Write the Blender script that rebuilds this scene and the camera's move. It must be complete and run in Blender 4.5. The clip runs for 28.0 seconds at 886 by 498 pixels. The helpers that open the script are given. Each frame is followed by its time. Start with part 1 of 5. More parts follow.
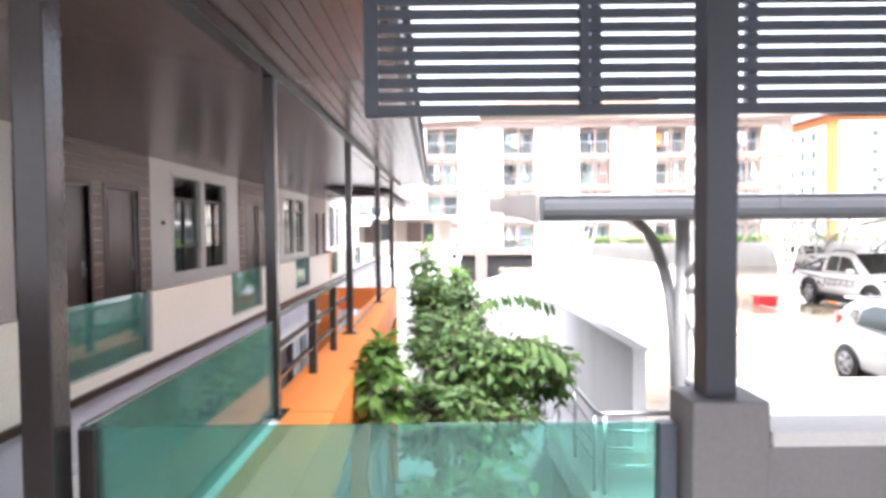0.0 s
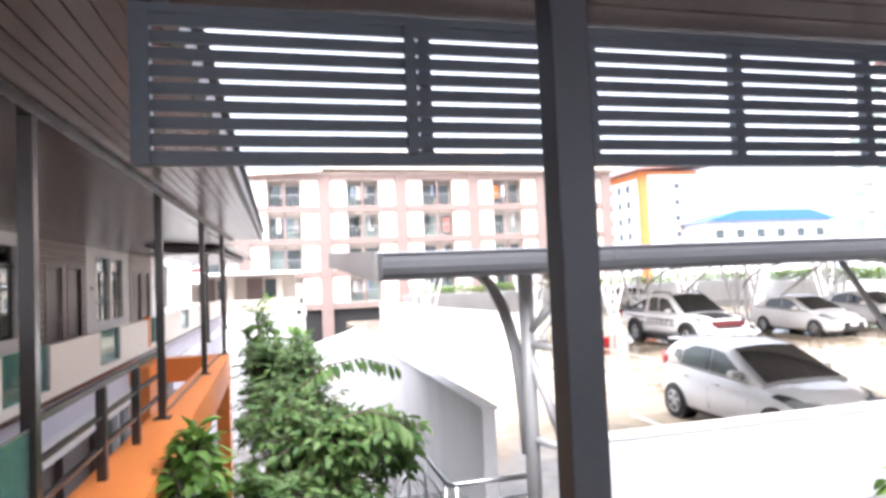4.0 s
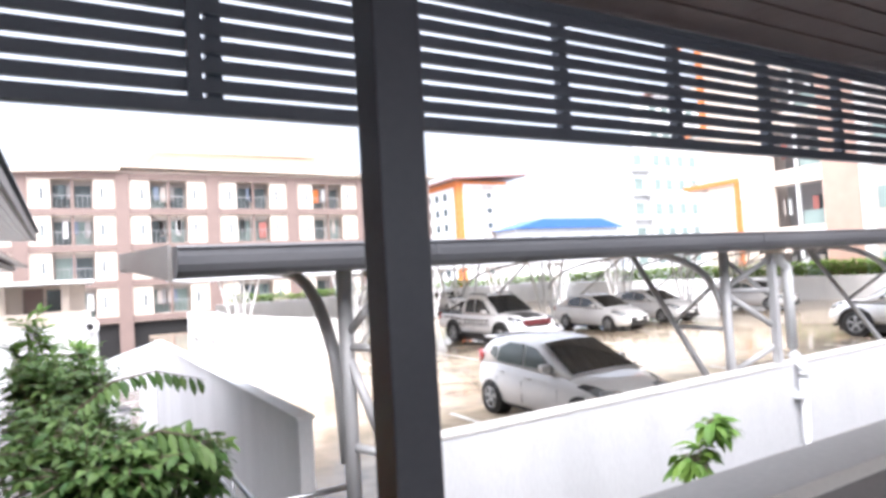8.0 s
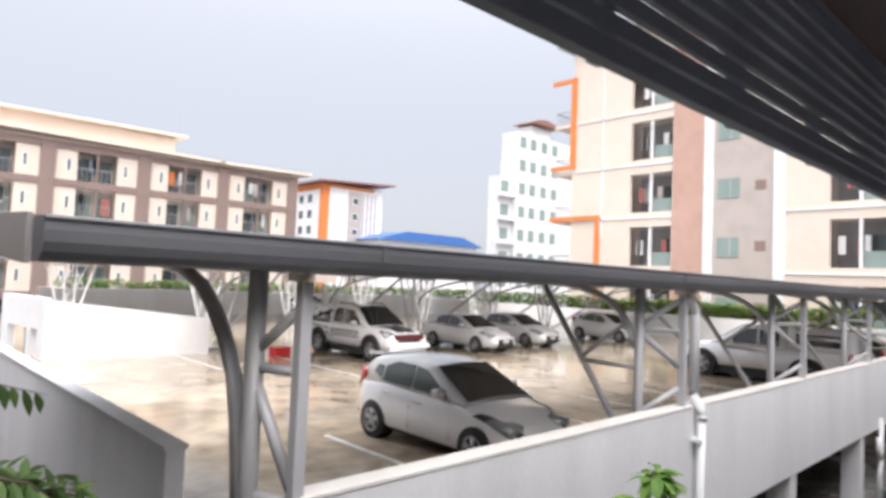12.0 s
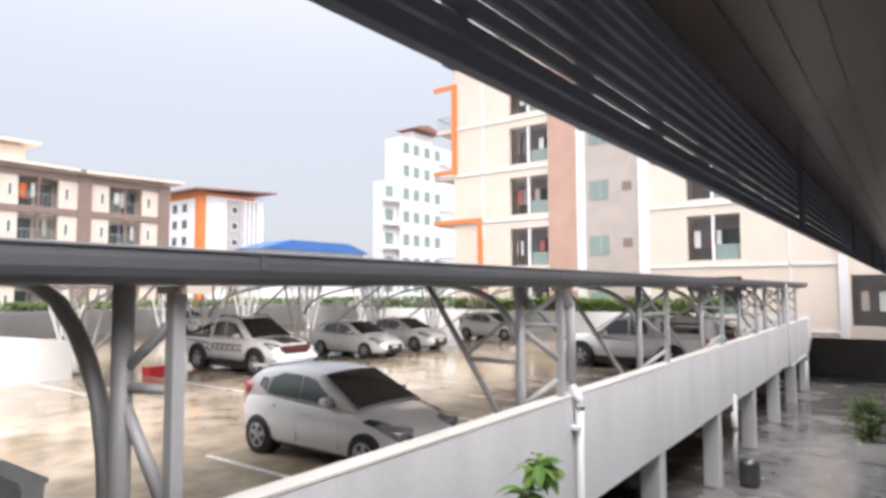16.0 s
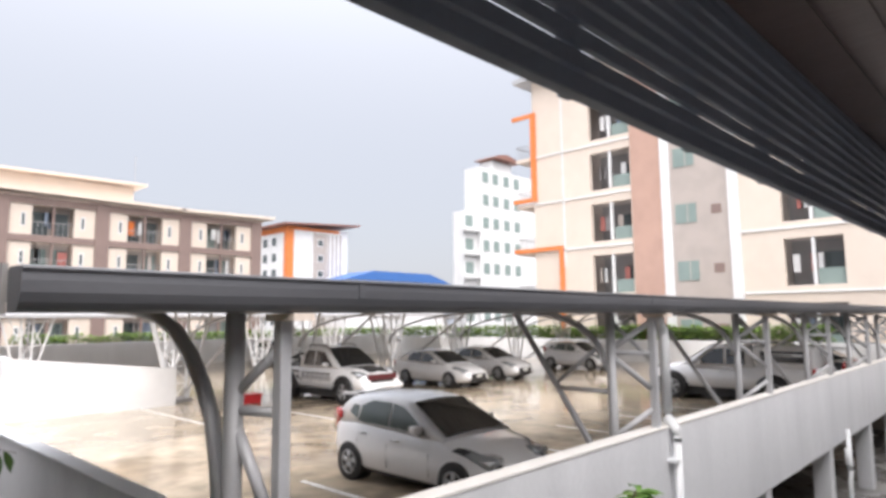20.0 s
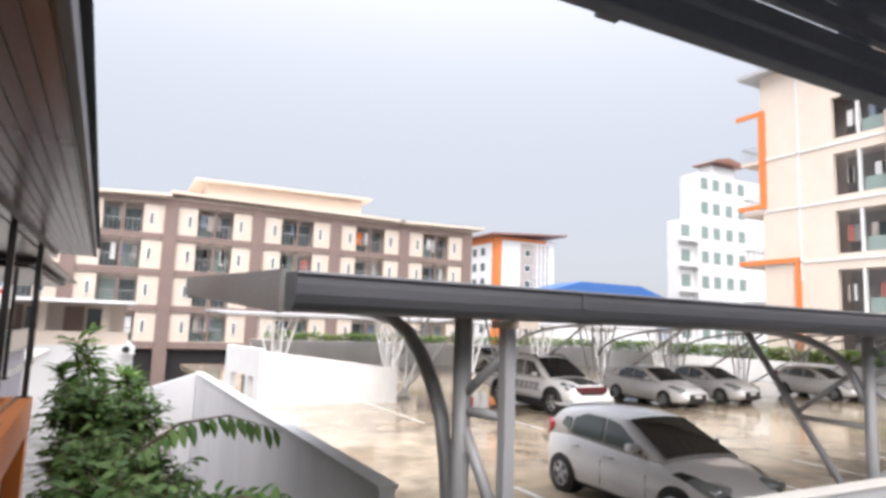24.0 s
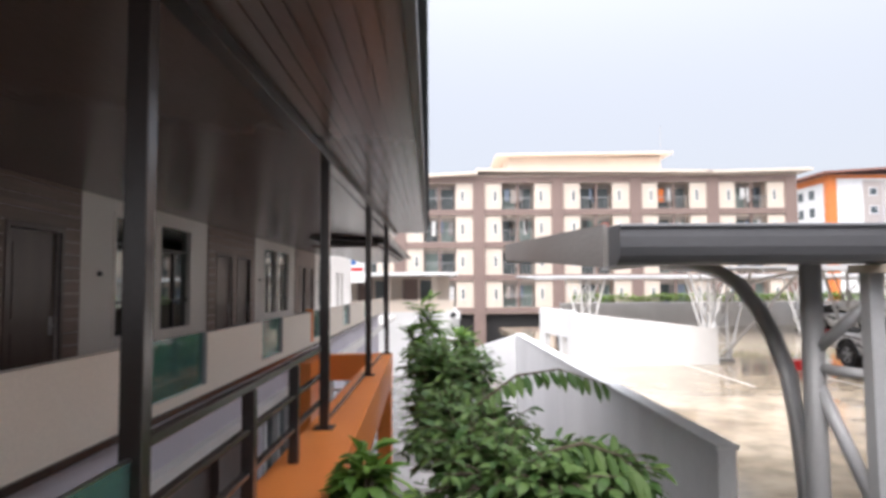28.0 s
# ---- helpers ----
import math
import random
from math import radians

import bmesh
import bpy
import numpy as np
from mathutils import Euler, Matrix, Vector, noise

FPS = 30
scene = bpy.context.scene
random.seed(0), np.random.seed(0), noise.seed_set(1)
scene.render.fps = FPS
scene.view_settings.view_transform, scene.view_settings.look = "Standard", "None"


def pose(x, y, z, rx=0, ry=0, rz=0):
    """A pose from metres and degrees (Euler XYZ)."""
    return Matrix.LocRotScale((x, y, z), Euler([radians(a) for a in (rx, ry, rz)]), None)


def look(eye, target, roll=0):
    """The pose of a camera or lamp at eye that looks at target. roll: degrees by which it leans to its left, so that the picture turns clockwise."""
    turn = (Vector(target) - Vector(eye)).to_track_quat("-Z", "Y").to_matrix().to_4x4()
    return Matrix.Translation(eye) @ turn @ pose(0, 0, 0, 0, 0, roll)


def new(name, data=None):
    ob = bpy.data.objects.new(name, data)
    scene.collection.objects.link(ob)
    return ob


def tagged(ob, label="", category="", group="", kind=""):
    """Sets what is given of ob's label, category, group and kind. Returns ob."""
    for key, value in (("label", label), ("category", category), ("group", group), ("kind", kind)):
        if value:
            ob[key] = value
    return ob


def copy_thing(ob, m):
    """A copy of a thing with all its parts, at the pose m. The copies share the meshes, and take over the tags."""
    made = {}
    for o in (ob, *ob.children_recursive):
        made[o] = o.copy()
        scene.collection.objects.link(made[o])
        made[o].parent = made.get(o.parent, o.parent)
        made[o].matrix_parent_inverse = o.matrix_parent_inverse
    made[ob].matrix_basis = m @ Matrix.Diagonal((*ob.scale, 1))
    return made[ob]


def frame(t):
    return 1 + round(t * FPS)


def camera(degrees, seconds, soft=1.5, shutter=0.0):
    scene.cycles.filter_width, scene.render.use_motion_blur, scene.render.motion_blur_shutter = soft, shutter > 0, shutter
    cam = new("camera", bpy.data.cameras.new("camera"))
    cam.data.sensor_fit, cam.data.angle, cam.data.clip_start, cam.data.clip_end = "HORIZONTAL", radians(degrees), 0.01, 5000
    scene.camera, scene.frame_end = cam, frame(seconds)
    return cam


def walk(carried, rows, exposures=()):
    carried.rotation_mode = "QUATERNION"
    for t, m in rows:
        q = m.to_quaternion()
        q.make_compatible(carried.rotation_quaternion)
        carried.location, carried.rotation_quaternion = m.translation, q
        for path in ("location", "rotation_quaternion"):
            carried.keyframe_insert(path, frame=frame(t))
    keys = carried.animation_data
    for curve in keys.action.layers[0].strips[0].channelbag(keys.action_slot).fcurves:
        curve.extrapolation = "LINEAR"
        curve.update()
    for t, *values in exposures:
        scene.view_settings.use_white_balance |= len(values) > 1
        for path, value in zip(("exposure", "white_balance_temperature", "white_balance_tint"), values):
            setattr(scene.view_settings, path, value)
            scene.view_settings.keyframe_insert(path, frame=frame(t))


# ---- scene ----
cam = camera(70.2, 28.0, soft=3.4, shutter=0.4)
PATH = [
    (0, (0.131, -1.459, 1.319), (0.133, 0.54, 1.254), -0.5),
    (0.5, (0.139, -1.264, 1.306), (0.048, 0.734, 1.271), -0.8),
    (1, (0.208, -1.088, 1.328), (0.152, 0.911, 1.339), -0.0),
    (1.5, (0.27, -1.06, 1.33), (0.594, 0.913, 1.362), 0.6),
    (2, (0.281, -1.047, 1.328), (0.845, 0.871, 1.374), -0.3),
    (2.5, (0.322, -1.037, 1.343), (0.928, 0.868, 1.405), -0.8),
    (4.5, (0.277, -0.957, 1.401), (0.7, 0.996, 1.491), -2.9),
    (5, (0.311, -0.967, 1.393), (0.677, 0.997, 1.487), -2.9),
    (5.5, (0.319, -0.96, 1.37), (0.593, 1.019, 1.464), -2.5),
    (6, (0.314, -0.95, 1.362), (0.512, 1.039, 1.447), -2.8),
    (6.5, (0.326, -0.954, 1.361), (0.483, 1.038, 1.446), -2.4),
    (7, (0.4, -0.979, 1.36), (0.696, 0.997, 1.447), -2.4),
    (7.5, (0.33, -0.943, 1.371), (1.053, 0.92, 1.449), -2.4),
    (8, (0.434, -0.634, 1.303), (1.436, 1.095, 1.382), -3.3),
    (8.5, (0.42, -0.328, 1.276), (1.392, 1.418, 1.364), -4.0),
    (9, (0.274, -0.032, 1.244), (1.049, 1.808, 1.357), -3.6),
    (9.5, (0.203, 0.23, 1.207), (0.866, 2.113, 1.326), -2.9),
    (10, (0.181, 0.372, 1.206), (0.699, 2.302, 1.294), -1.5),
    (10.5, (0.176, 0.523, 1.182), (0.657, 2.463, 1.233), 0.3),
    (11, (0.234, 0.506, 1.273), (0.958, 2.37, 1.317), 2.0),
    (11.5, (0.328, 0.548, 1.336), (1.511, 2.159, 1.414), 2.7),
    (12, (0.367, 0.55, 1.356), (1.729, 2.011, 1.461), 2.4),
    (12.5, (0.372, 0.535, 1.358), (1.797, 1.932, 1.484), 2.2),
    (13, (0.375, 0.523, 1.352), (1.846, 1.871, 1.484), 1.6),
    (13.5, (0.387, 0.506, 1.345), (1.909, 1.796, 1.48), 0.8),
    (15.5, (0.392, 0.491, 1.335), (1.99, 1.687, 1.466), -0.0),
    (16, (0.38, 0.501, 1.341), (1.98, 1.696, 1.47), -0.2),
    (16.5, (0.356, 0.509, 1.343), (1.95, 1.707, 1.49), -0.3),
    (17, (0.326, 0.492, 1.346), (1.92, 1.69, 1.511), -0.5),
    (17.5, (0.324, 0.507, 1.34), (1.909, 1.715, 1.518), -0.7),
    (18, (0.314, 0.518, 1.339), (1.878, 1.752, 1.523), -0.9),
    (18.5, (0.284, 0.506, 1.34), (1.806, 1.788, 1.541), -1.4),
    (19, (0.261, 0.521, 1.339), (1.748, 1.841, 1.551), -1.5),
    (19.5, (0.271, 0.52, 1.334), (1.74, 1.861, 1.551), -1.2),
    (20, (0.26, 0.521, 1.318), (1.689, 1.901, 1.541), -0.6),
    (20.5, (0.245, 0.523, 1.325), (1.612, 1.966, 1.55), 0.1),
    (21, (0.221, 0.534, 1.323), (1.503, 2.053, 1.551), 0.6),
    (21.5, (0.21, 0.542, 1.323), (1.425, 2.113, 1.554), 0.8),
    (23.5, (0.146, 0.543, 1.32), (1.132, 2.266, 1.563), 1.7),
    (24, (0.121, 0.541, 1.312), (1.031, 2.305, 1.559), 2.0),
    (24.5, (0.114, 0.534, 1.313), (0.959, 2.33, 1.559), 2.0),
    (25, (0.112, 0.528, 1.309), (0.924, 2.339, 1.557), 2.0),
    (25.5, (0.115, 0.515, 1.316), (0.909, 2.334, 1.561), 1.7),
    (26, (0.124, 0.527, 1.311), (0.888, 2.359, 1.552), 1.4),
    (26.5, (0.115, 0.517, 1.312), (0.751, 2.401, 1.522), 1.4),
    (27, (0.081, 0.539, 1.278), (0.507, 2.486, 1.446), 0.7),
    (27.5, (0.039, 0.521, 1.292), (0.238, 2.507, 1.422), -0.1),
    (28, (-0.014, 0.529, 1.254), (0.004, 2.525, 1.374), -0.4),
]
STOPS = [(0, 3.15, 6200, 12), (2.5, 2.8, 6200, 12), (5, 2.7, 6200, 12), (7, 2.55, 6200, 12), (8.2, 2.2, 6200, 12), (9, 1.88, 6250, 12), (9.6, 1.55, 6350, 11),
         (10.5, 1.35, 6450, 11), (12.5, 1.4, 6480, 11), (16, 1.42, 6500, 11), (20, 1.35, 6500, 11), (26, 1.38, 6480, 11), (28, 1.5, 6450, 11)]
walk(cam, [(t, look(eye, target, roll)) for t, eye, target, roll in PATH], STOPS)

# ---- light ----
world = bpy.data.worlds.new("overcast_sky")
scene.world = world
world.use_nodes = True
wn, wl = world.node_tree.nodes, world.node_tree.links
wn.clear()
sky = wn.new("ShaderNodeTexSky")
sky.sky_type, sky.sun_disc = "NISHITA", False
sky.sun_elevation, sky.sun_rotation = radians(55), radians(191)
sky.dust_density, sky.air_density, sky.ozone_density = 4.0, 1.2, 2.0
veil = wn.new("ShaderNodeMix")
veil.data_type, veil.blend_type = "RGBA", "MIX"
veil.inputs[0].default_value = 0.86
# overcast: dim at the horizon, more than twice as bright overhead
where = wn.new("ShaderNodeTexCoord")
height = wn.new("ShaderNodeSeparateXYZ")
cloud = wn.new("ShaderNodeMix")
cloud.data_type = "RGBA"
cloud.inputs[6].default_value = (2.68, 2.74, 2.99, 1)
cloud.inputs[7].default_value = (19.0, 19.2, 20.2, 1)
wl.new(where.outputs["Generated"], height.inputs[0])
rise = wn.new("ShaderNodeMath")
rise.operation = "POWER"
rise.inputs[1].default_value = 3.4
rise.use_clamp = True
floor_ = wn.new("ShaderNodeMath")
floor_.operation = "MAXIMUM"
floor_.inputs[1].default_value = 0.0
wl.new(height.outputs["Z"], floor_.inputs[0])
wl.new(floor_.outputs[0], rise.inputs[0])
wl.new(rise.outputs[0], cloud.inputs[0])
wl.new(cloud.outputs[2], veil.inputs[7])
bg = wn.new("ShaderNodeBackground")
bg.inputs["Strength"].default_value = 0.105
wout = wn.new("ShaderNodeOutputWorld")
wl.new(sky.outputs[0], veil.inputs[6])
wl.new(veil.outputs[2], bg.inputs["Color"])
wl.new(bg.outputs[0], wout.inputs[0])

sun = new("sun", bpy.data.lights.new("sun", "SUN"))
sun.data.energy, sun.data.angle, sun.data.color = 1.75, radians(70), (1.0, 0.945, 0.91)
sun.matrix_world = look((0, 0, 40), (12, 18, 10))

# ---- materials ----
def shade(name, colour, rough=0.6, metal=0.0, second=None, scale=6.0, grain=60.0, bump=0.15, wear=0.35,
          coat=0.0, stretch=(1, 1, 1), vary=0.0, spec=0.5, rough2=None, depth=0.01):
    """A painted or bare surface with broad stains, fine grain and a little relief."""
    m = bpy.data.materials.new(name)
    m.use_nodes = True
    n, l = m.node_tree.nodes, m.node_tree.links
    p = n["Principled BSDF"]
    geo = n.new("ShaderNodeNewGeometry")
    mp = n.new("ShaderNodeMapping")
    mp.inputs["Scale"].default_value = stretch
    l.new(geo.outputs["Position"], mp.inputs["Vector"])
    big = n.new("ShaderNodeTexNoise")
    big.inputs["Scale"].default_value, big.inputs["Detail"].default_value = scale / 6, 6
    fine = n.new("ShaderNodeTexNoise")
    fine.inputs["Scale"].default_value, fine.inputs["Detail"].default_value = grain, 3
    l.new(mp.outputs[0], big.inputs["Vector"])
    l.new(mp.outputs[0], fine.inputs["Vector"])
    second = second or [c * 0.72 for c in colour]
    ramp = n.new("ShaderNodeMapRange")
    ramp.inputs[1].default_value, ramp.inputs[2].default_value = 0.38, 0.68
    ramp.inputs[3].default_value, ramp.inputs[4].default_value = 0.0, wear
    l.new(big.outputs[0], ramp.inputs[0])
    mix = n.new("ShaderNodeMix")
    mix.data_type = "RGBA"
    mix.inputs[6].default_value, mix.inputs[7].default_value = (*colour, 1), (*second, 1)
    l.new(ramp.outputs[0], mix.inputs[0])
    hsv = n.new("ShaderNodeHueSaturation")
    l.new(mix.outputs[2], hsv.inputs["Color"])
    val = n.new("ShaderNodeMapRange")
    val.inputs[3].default_value, val.inputs[4].default_value = 0.88, 1.12
    l.new(fine.outputs[0], val.inputs[0])
    if vary:
        info = n.new("ShaderNodeObjectInfo")
        vr = n.new("ShaderNodeMapRange")
        vr.inputs[3].default_value, vr.inputs[4].default_value = 1 - vary, 1 + vary
        l.new(info.outputs["Random"], vr.inputs[0])
        mul = n.new("ShaderNodeMath")
        mul.operation = "MULTIPLY"
        l.new(vr.outputs[0], mul.inputs[0])
        l.new(val.outputs[0], mul.inputs[1])
        l.new(mul.outputs[0], hsv.inputs["Value"])
    else:
        l.new(val.outputs[0], hsv.inputs["Value"])
    l.new(hsv.outputs[0], p.inputs["Base Color"])
    p.inputs["Metallic"].default_value = metal
    p.inputs["Specular IOR Level"].default_value = spec
    if rough2 is None:
        p.inputs["Roughness"].default_value = rough
    else:
        rr = n.new("ShaderNodeMapRange")
        rr.inputs[1].default_value, rr.inputs[2].default_value = 0.4, 0.6
        rr.inputs[3].default_value, rr.inputs[4].default_value = rough, rough2
        l.new(big.outputs[0], rr.inputs[0])
        l.new(rr.outputs[0], p.inputs["Roughness"])
    p.inputs["Coat Weight"].default_value = coat
    if bump:
        b = n.new("ShaderNodeBump")
        b.inputs["Strength"].default_value, b.inputs["Distance"].default_value = bump, depth
        l.new(fine.outputs[0], b.inputs["Height"])
        l.new(b.outputs[0], p.inputs["Normal"])
    return m


def glassy(name, colour, rough=0.03, ior=1.5, film=0.0):
    """Tinted sheet glass: a mix of clear see-through and gloss; film blends in diffuse tint as a painted milky sky
    reflection.
    """
    m = bpy.data.materials.new(name)
    m.use_nodes = True
    n, l = m.node_tree.nodes, m.node_tree.links
    n.clear()
    out = n.new("ShaderNodeOutputMaterial")
    tr = n.new("ShaderNodeBsdfTransparent")
    tr.inputs[0].default_value = (*colour, 1)
    gl = n.new("ShaderNodeBsdfGlossy")
    gl.inputs["Roughness"].default_value = rough
    gl.inputs["Color"].default_value = (0.9, 0.95, 0.95, 1)
    fr = n.new("ShaderNodeFresnel")
    fr.inputs[0].default_value = ior
    mx = n.new("ShaderNodeMixShader")
    l.new(fr.outputs[0], mx.inputs[0])
    l.new(tr.outputs[0], mx.inputs[1])
    l.new(gl.outputs[0], mx.inputs[2])
    # uneven diffuse tint that paints a milky reflected sheen onto the pane
    if film:
        d = n.new("ShaderNodeBsdfDiffuse")
        d.inputs[0].default_value = (0.9 * colour[0], 0.9 * colour[1], 0.9 * colour[2], 1)
        wisp = n.new("ShaderNodeTexNoise")
        wisp.inputs["Scale"].default_value, wisp.inputs["Detail"].default_value = 3.0, 6
        geo = n.new("ShaderNodeNewGeometry")
        l.new(geo.outputs["Position"], wisp.inputs["Vector"])
        amount = n.new("ShaderNodeMapRange")
        amount.inputs[1].default_value, amount.inputs[2].default_value = 0.3, 0.7
        amount.inputs[3].default_value, amount.inputs[4].default_value = 0.7 * film, 1.3 * film
        l.new(wisp.outputs[0], amount.inputs[0])
        sheen_mix = n.new("ShaderNodeMixShader")
        l.new(amount.outputs[0], sheen_mix.inputs[0])
        l.new(mx.outputs[0], sheen_mix.inputs[1])
        l.new(d.outputs[0], sheen_mix.inputs[2])
        mx = sheen_mix
    l.new(mx.outputs[0], out.inputs[0])
    return m


def wet_floor(name, dry, wet, scale=0.35, rough=(0.03, 0.5), stain=None, bump=0.25):
    """Rain-wet paving: puddles that mirror, damp patches between."""
    m = bpy.data.materials.new(name)
    m.use_nodes = True
    n, l = m.node_tree.nodes, m.node_tree.links
    p = n["Principled BSDF"]
    geo = n.new("ShaderNodeNewGeometry")
    a = n.new("ShaderNodeTexNoise")
    a.inputs["Scale"].default_value, a.inputs["Detail"].default_value = scale, 7
    a.inputs["Roughness"].default_value = 0.62
    f = n.new("ShaderNodeTexNoise")
    f.inputs["Scale"].default_value, f.inputs["Detail"].default_value = 9, 5
    l.new(geo.outputs["Position"], a.inputs["Vector"])
    l.new(geo.outputs["Position"], f.inputs["Vector"])
    r = n.new("ShaderNodeMapRange")
    r.inputs[1].default_value, r.inputs[2].default_value = 0.42, 0.6
    l.new(a.outputs[0], r.inputs[0])
    mix = n.new("ShaderNodeMix")
    mix.data_type = "RGBA"
    mix.inputs[6].default_value, mix.inputs[7].default_value = (*wet, 1), (*dry, 1)
    l.new(r.outputs[0], mix.inputs[0])
    b2 = n.new("ShaderNodeTexNoise")
    b2.inputs["Scale"].default_value, b2.inputs["Detail"].default_value = 1.7, 8
    l.new(geo.outputs["Position"], b2.inputs["Vector"])
    hv = n.new("ShaderNodeHueSaturation")
    vr = n.new("ShaderNodeMapRange")
    vr.inputs[1].default_value, vr.inputs[2].default_value = 0.3, 0.7
    vr.inputs[3].default_value, vr.inputs[4].default_value = 0.62, 1.25
    l.new(b2.outputs[0], vr.inputs[0])
    l.new(vr.outputs[0], hv.inputs["Value"])
    l.new(mix.outputs[2], hv.inputs["Color"])
    l.new(hv.outputs[0], p.inputs["Base Color"])
    rr = n.new("ShaderNodeMapRange")
    rr.inputs[1].default_value, rr.inputs[2].default_value = 0.40, 0.62
    rr.inputs[3].default_value, rr.inputs[4].default_value = rough
    l.new(a.outputs[0], rr.inputs[0])
    l.new(rr.outputs[0], p.inputs["Roughness"])
    bp = n.new("ShaderNodeBump")
    bp.inputs["Strength"].default_value, bp.inputs["Distance"].default_value = bump, 0.008
    l.new(f.outputs[0], bp.inputs["Height"])
    l.new(bp.outputs[0], p.inputs["Normal"])
    return m


def leafy(name, colour, second):
    m = bpy.data.materials.new(name)
    m.use_nodes = True
    n, l = m.node_tree.nodes, m.node_tree.links
    p = n["Principled BSDF"]
    geo = n.new("ShaderNodeNewGeometry")
    mix = n.new("ShaderNodeMix")
    mix.data_type = "RGBA"
    mix.inputs[6].default_value, mix.inputs[7].default_value = (*colour, 1), (*second, 1)
    l.new(geo.outputs["Random Per Island"], mix.inputs[0])
    l.new(mix.outputs[2], p.inputs["Base Color"])
    p.inputs["Roughness"].default_value = 0.5
    p.inputs["Specular IOR Level"].default_value = 0.3
    p.inputs["Subsurface Weight"].default_value = 0.0
    tr = n.new("ShaderNodeBsdfTranslucent")
    l.new(mix.outputs[2], tr.inputs["Color"])
    mx = n.new("ShaderNodeMixShader")
    mx.inputs[0].default_value = 0.3
    l.new(p.outputs[0], mx.inputs[1])
    l.new(tr.outputs[0], mx.inputs[2])
    l.new(mx.outputs[0], n["Material Output"].inputs[0])
    return m


BROWN = shade("dark brown paint", (0.036, 0.028, 0.027), 0.22, second=(0.05, 0.038, 0.035), wear=0.5, bump=0.05)
SOFFIT = shade("brown soffit panel", (0.155, 0.114, 0.103), 0.24, second=(0.118, 0.087, 0.079), stretch=(1, 0.15, 1), wear=0.6, bump=0.05)
FASCIA = shade("grey-brown fascia", (0.16, 0.155, 0.16), 0.5, wear=0.6)
# dark metal, lifted and blued to paint in the glare of the sky
LOUVRE = shade("dark louvre metal with sky glare tint", (0.115, 0.13, 0.16), 0.45, wear=0.5, bump=0.05)
POST = shade("blue-black post paint", (0.062, 0.066, 0.08), 0.4, wear=0.5, bump=0.05)
WOOD = shade("brown wood-look cladding", (0.24, 0.165, 0.14), 0.45, second=(0.13, 0.088, 0.075), stretch=(1, 0.12, 5), scale=22, grain=30, wear=0.8, vary=0.12)
DOORWOOD = shade("dark door veneer", (0.105, 0.073, 0.065), 0.35, second=(0.05, 0.034, 0.03), stretch=(3, 3, 0.3), wear=0.6)
OFFWHITE = shade("off-white wall paint", (0.83, 0.80, 0.77), 0.6, second=(0.75, 0.72, 0.69), wear=0.5)
CREAM = shade("cream parapet cladding", (0.80, 0.72, 0.625), 0.5, second=(0.74, 0.66, 0.565), wear=0.5, bump=0.08)
LILAC = shade("lilac-grey wall paint", (0.54, 0.51, 0.56), 0.65, second=(0.46, 0.435, 0.48), wear=0.6)
ORANGE = shade("orange wall paint", (0.86, 0.27, 0.06), 0.4, second=(0.74, 0.21, 0.045), scale=5, wear=0.7, bump=0.1)
WHITE = shade("white wall paint", (0.74, 0.745, 0.75), 0.6, second=(0.56, 0.57, 0.58), scale=5, stretch=(1, 1, 0.25), wear=0.6)
PARAPET = shade("pale grey-white render", (0.72, 0.725, 0.74), 0.65, second=(0.6, 0.605, 0.62), scale=7, stretch=(1, 1, 0.2), wear=0.7)
COPING = shade("pale beige-white coping", (0.74, 0.715, 0.68), 0.65, second=(0.6, 0.58, 0.55), wear=0.7)
CONCRETE = shade("grey concrete", (0.32, 0.315, 0.31), 0.75, second=(0.20, 0.195, 0.19), scale=8, grain=45, wear=0.8, bump=0.3)
GREYWALL = shade("warm grey render", (0.25, 0.235, 0.235), 0.7, second=(0.20, 0.19, 0.19), wear=0.6)
STEEL = shade("brushed stainless steel", (0.55, 0.56, 0.58), 0.28, 1.0, wear=0.3, bump=0.03)
GALV = shade("pale painted steel", (0.50, 0.505, 0.52), 0.45, 0.1, second=(0.36, 0.36, 0.37), wear=0.6, bump=0.05)
GREYSTEEL = shade("grey painted steel", (0.36, 0.362, 0.37), 0.42, 0.1, second=(0.42, 0.42, 0.43), wear=0.6, bump=0.05)
GUTTER = shade("dark grey gutter sheet", (0.13, 0.132, 0.142), 0.4, 0.1, second=(0.07, 0.072, 0.08), stretch=(0.3, 1, 2), wear=0.8, bump=0.05)
FLASHING = shade("weathered flashing sheet", (0.33, 0.335, 0.335), 0.5, 0.1, second=(0.15, 0.115, 0.1), scale=1.1, grain=14, stretch=(1, 0.5, 2.5), wear=1.0, bump=0.3)
SHEET = shade("pale roof sheet", (0.46, 0.465, 0.475), 0.5, 0.1, second=(0.36, 0.365, 0.375), wear=0.6)
PVC = shade("white plastic pipe", (0.72, 0.73, 0.74), 0.4, wear=0.4, bump=0.03)
# the film share brightens this glass in place of reflected sky
TEAL = glassy("green tinted glass", (0.50, 0.84, 0.77), ior=1.6, film=0.11)
SMOKE = glassy("dark window glass", (0.30, 0.36, 0.34), ior=2.3)
# near-black colour that stands in for shade in deep openings
RECESS_SHADE = shade("near-black recess shade", (0.022, 0.021, 0.022), 0.7, wear=0.5)
# grey that carries the dimness of unlit interiors in its base colour
ROOM = shade("room wall grey with dimness in the colour", (0.22, 0.21, 0.2), 0.8)
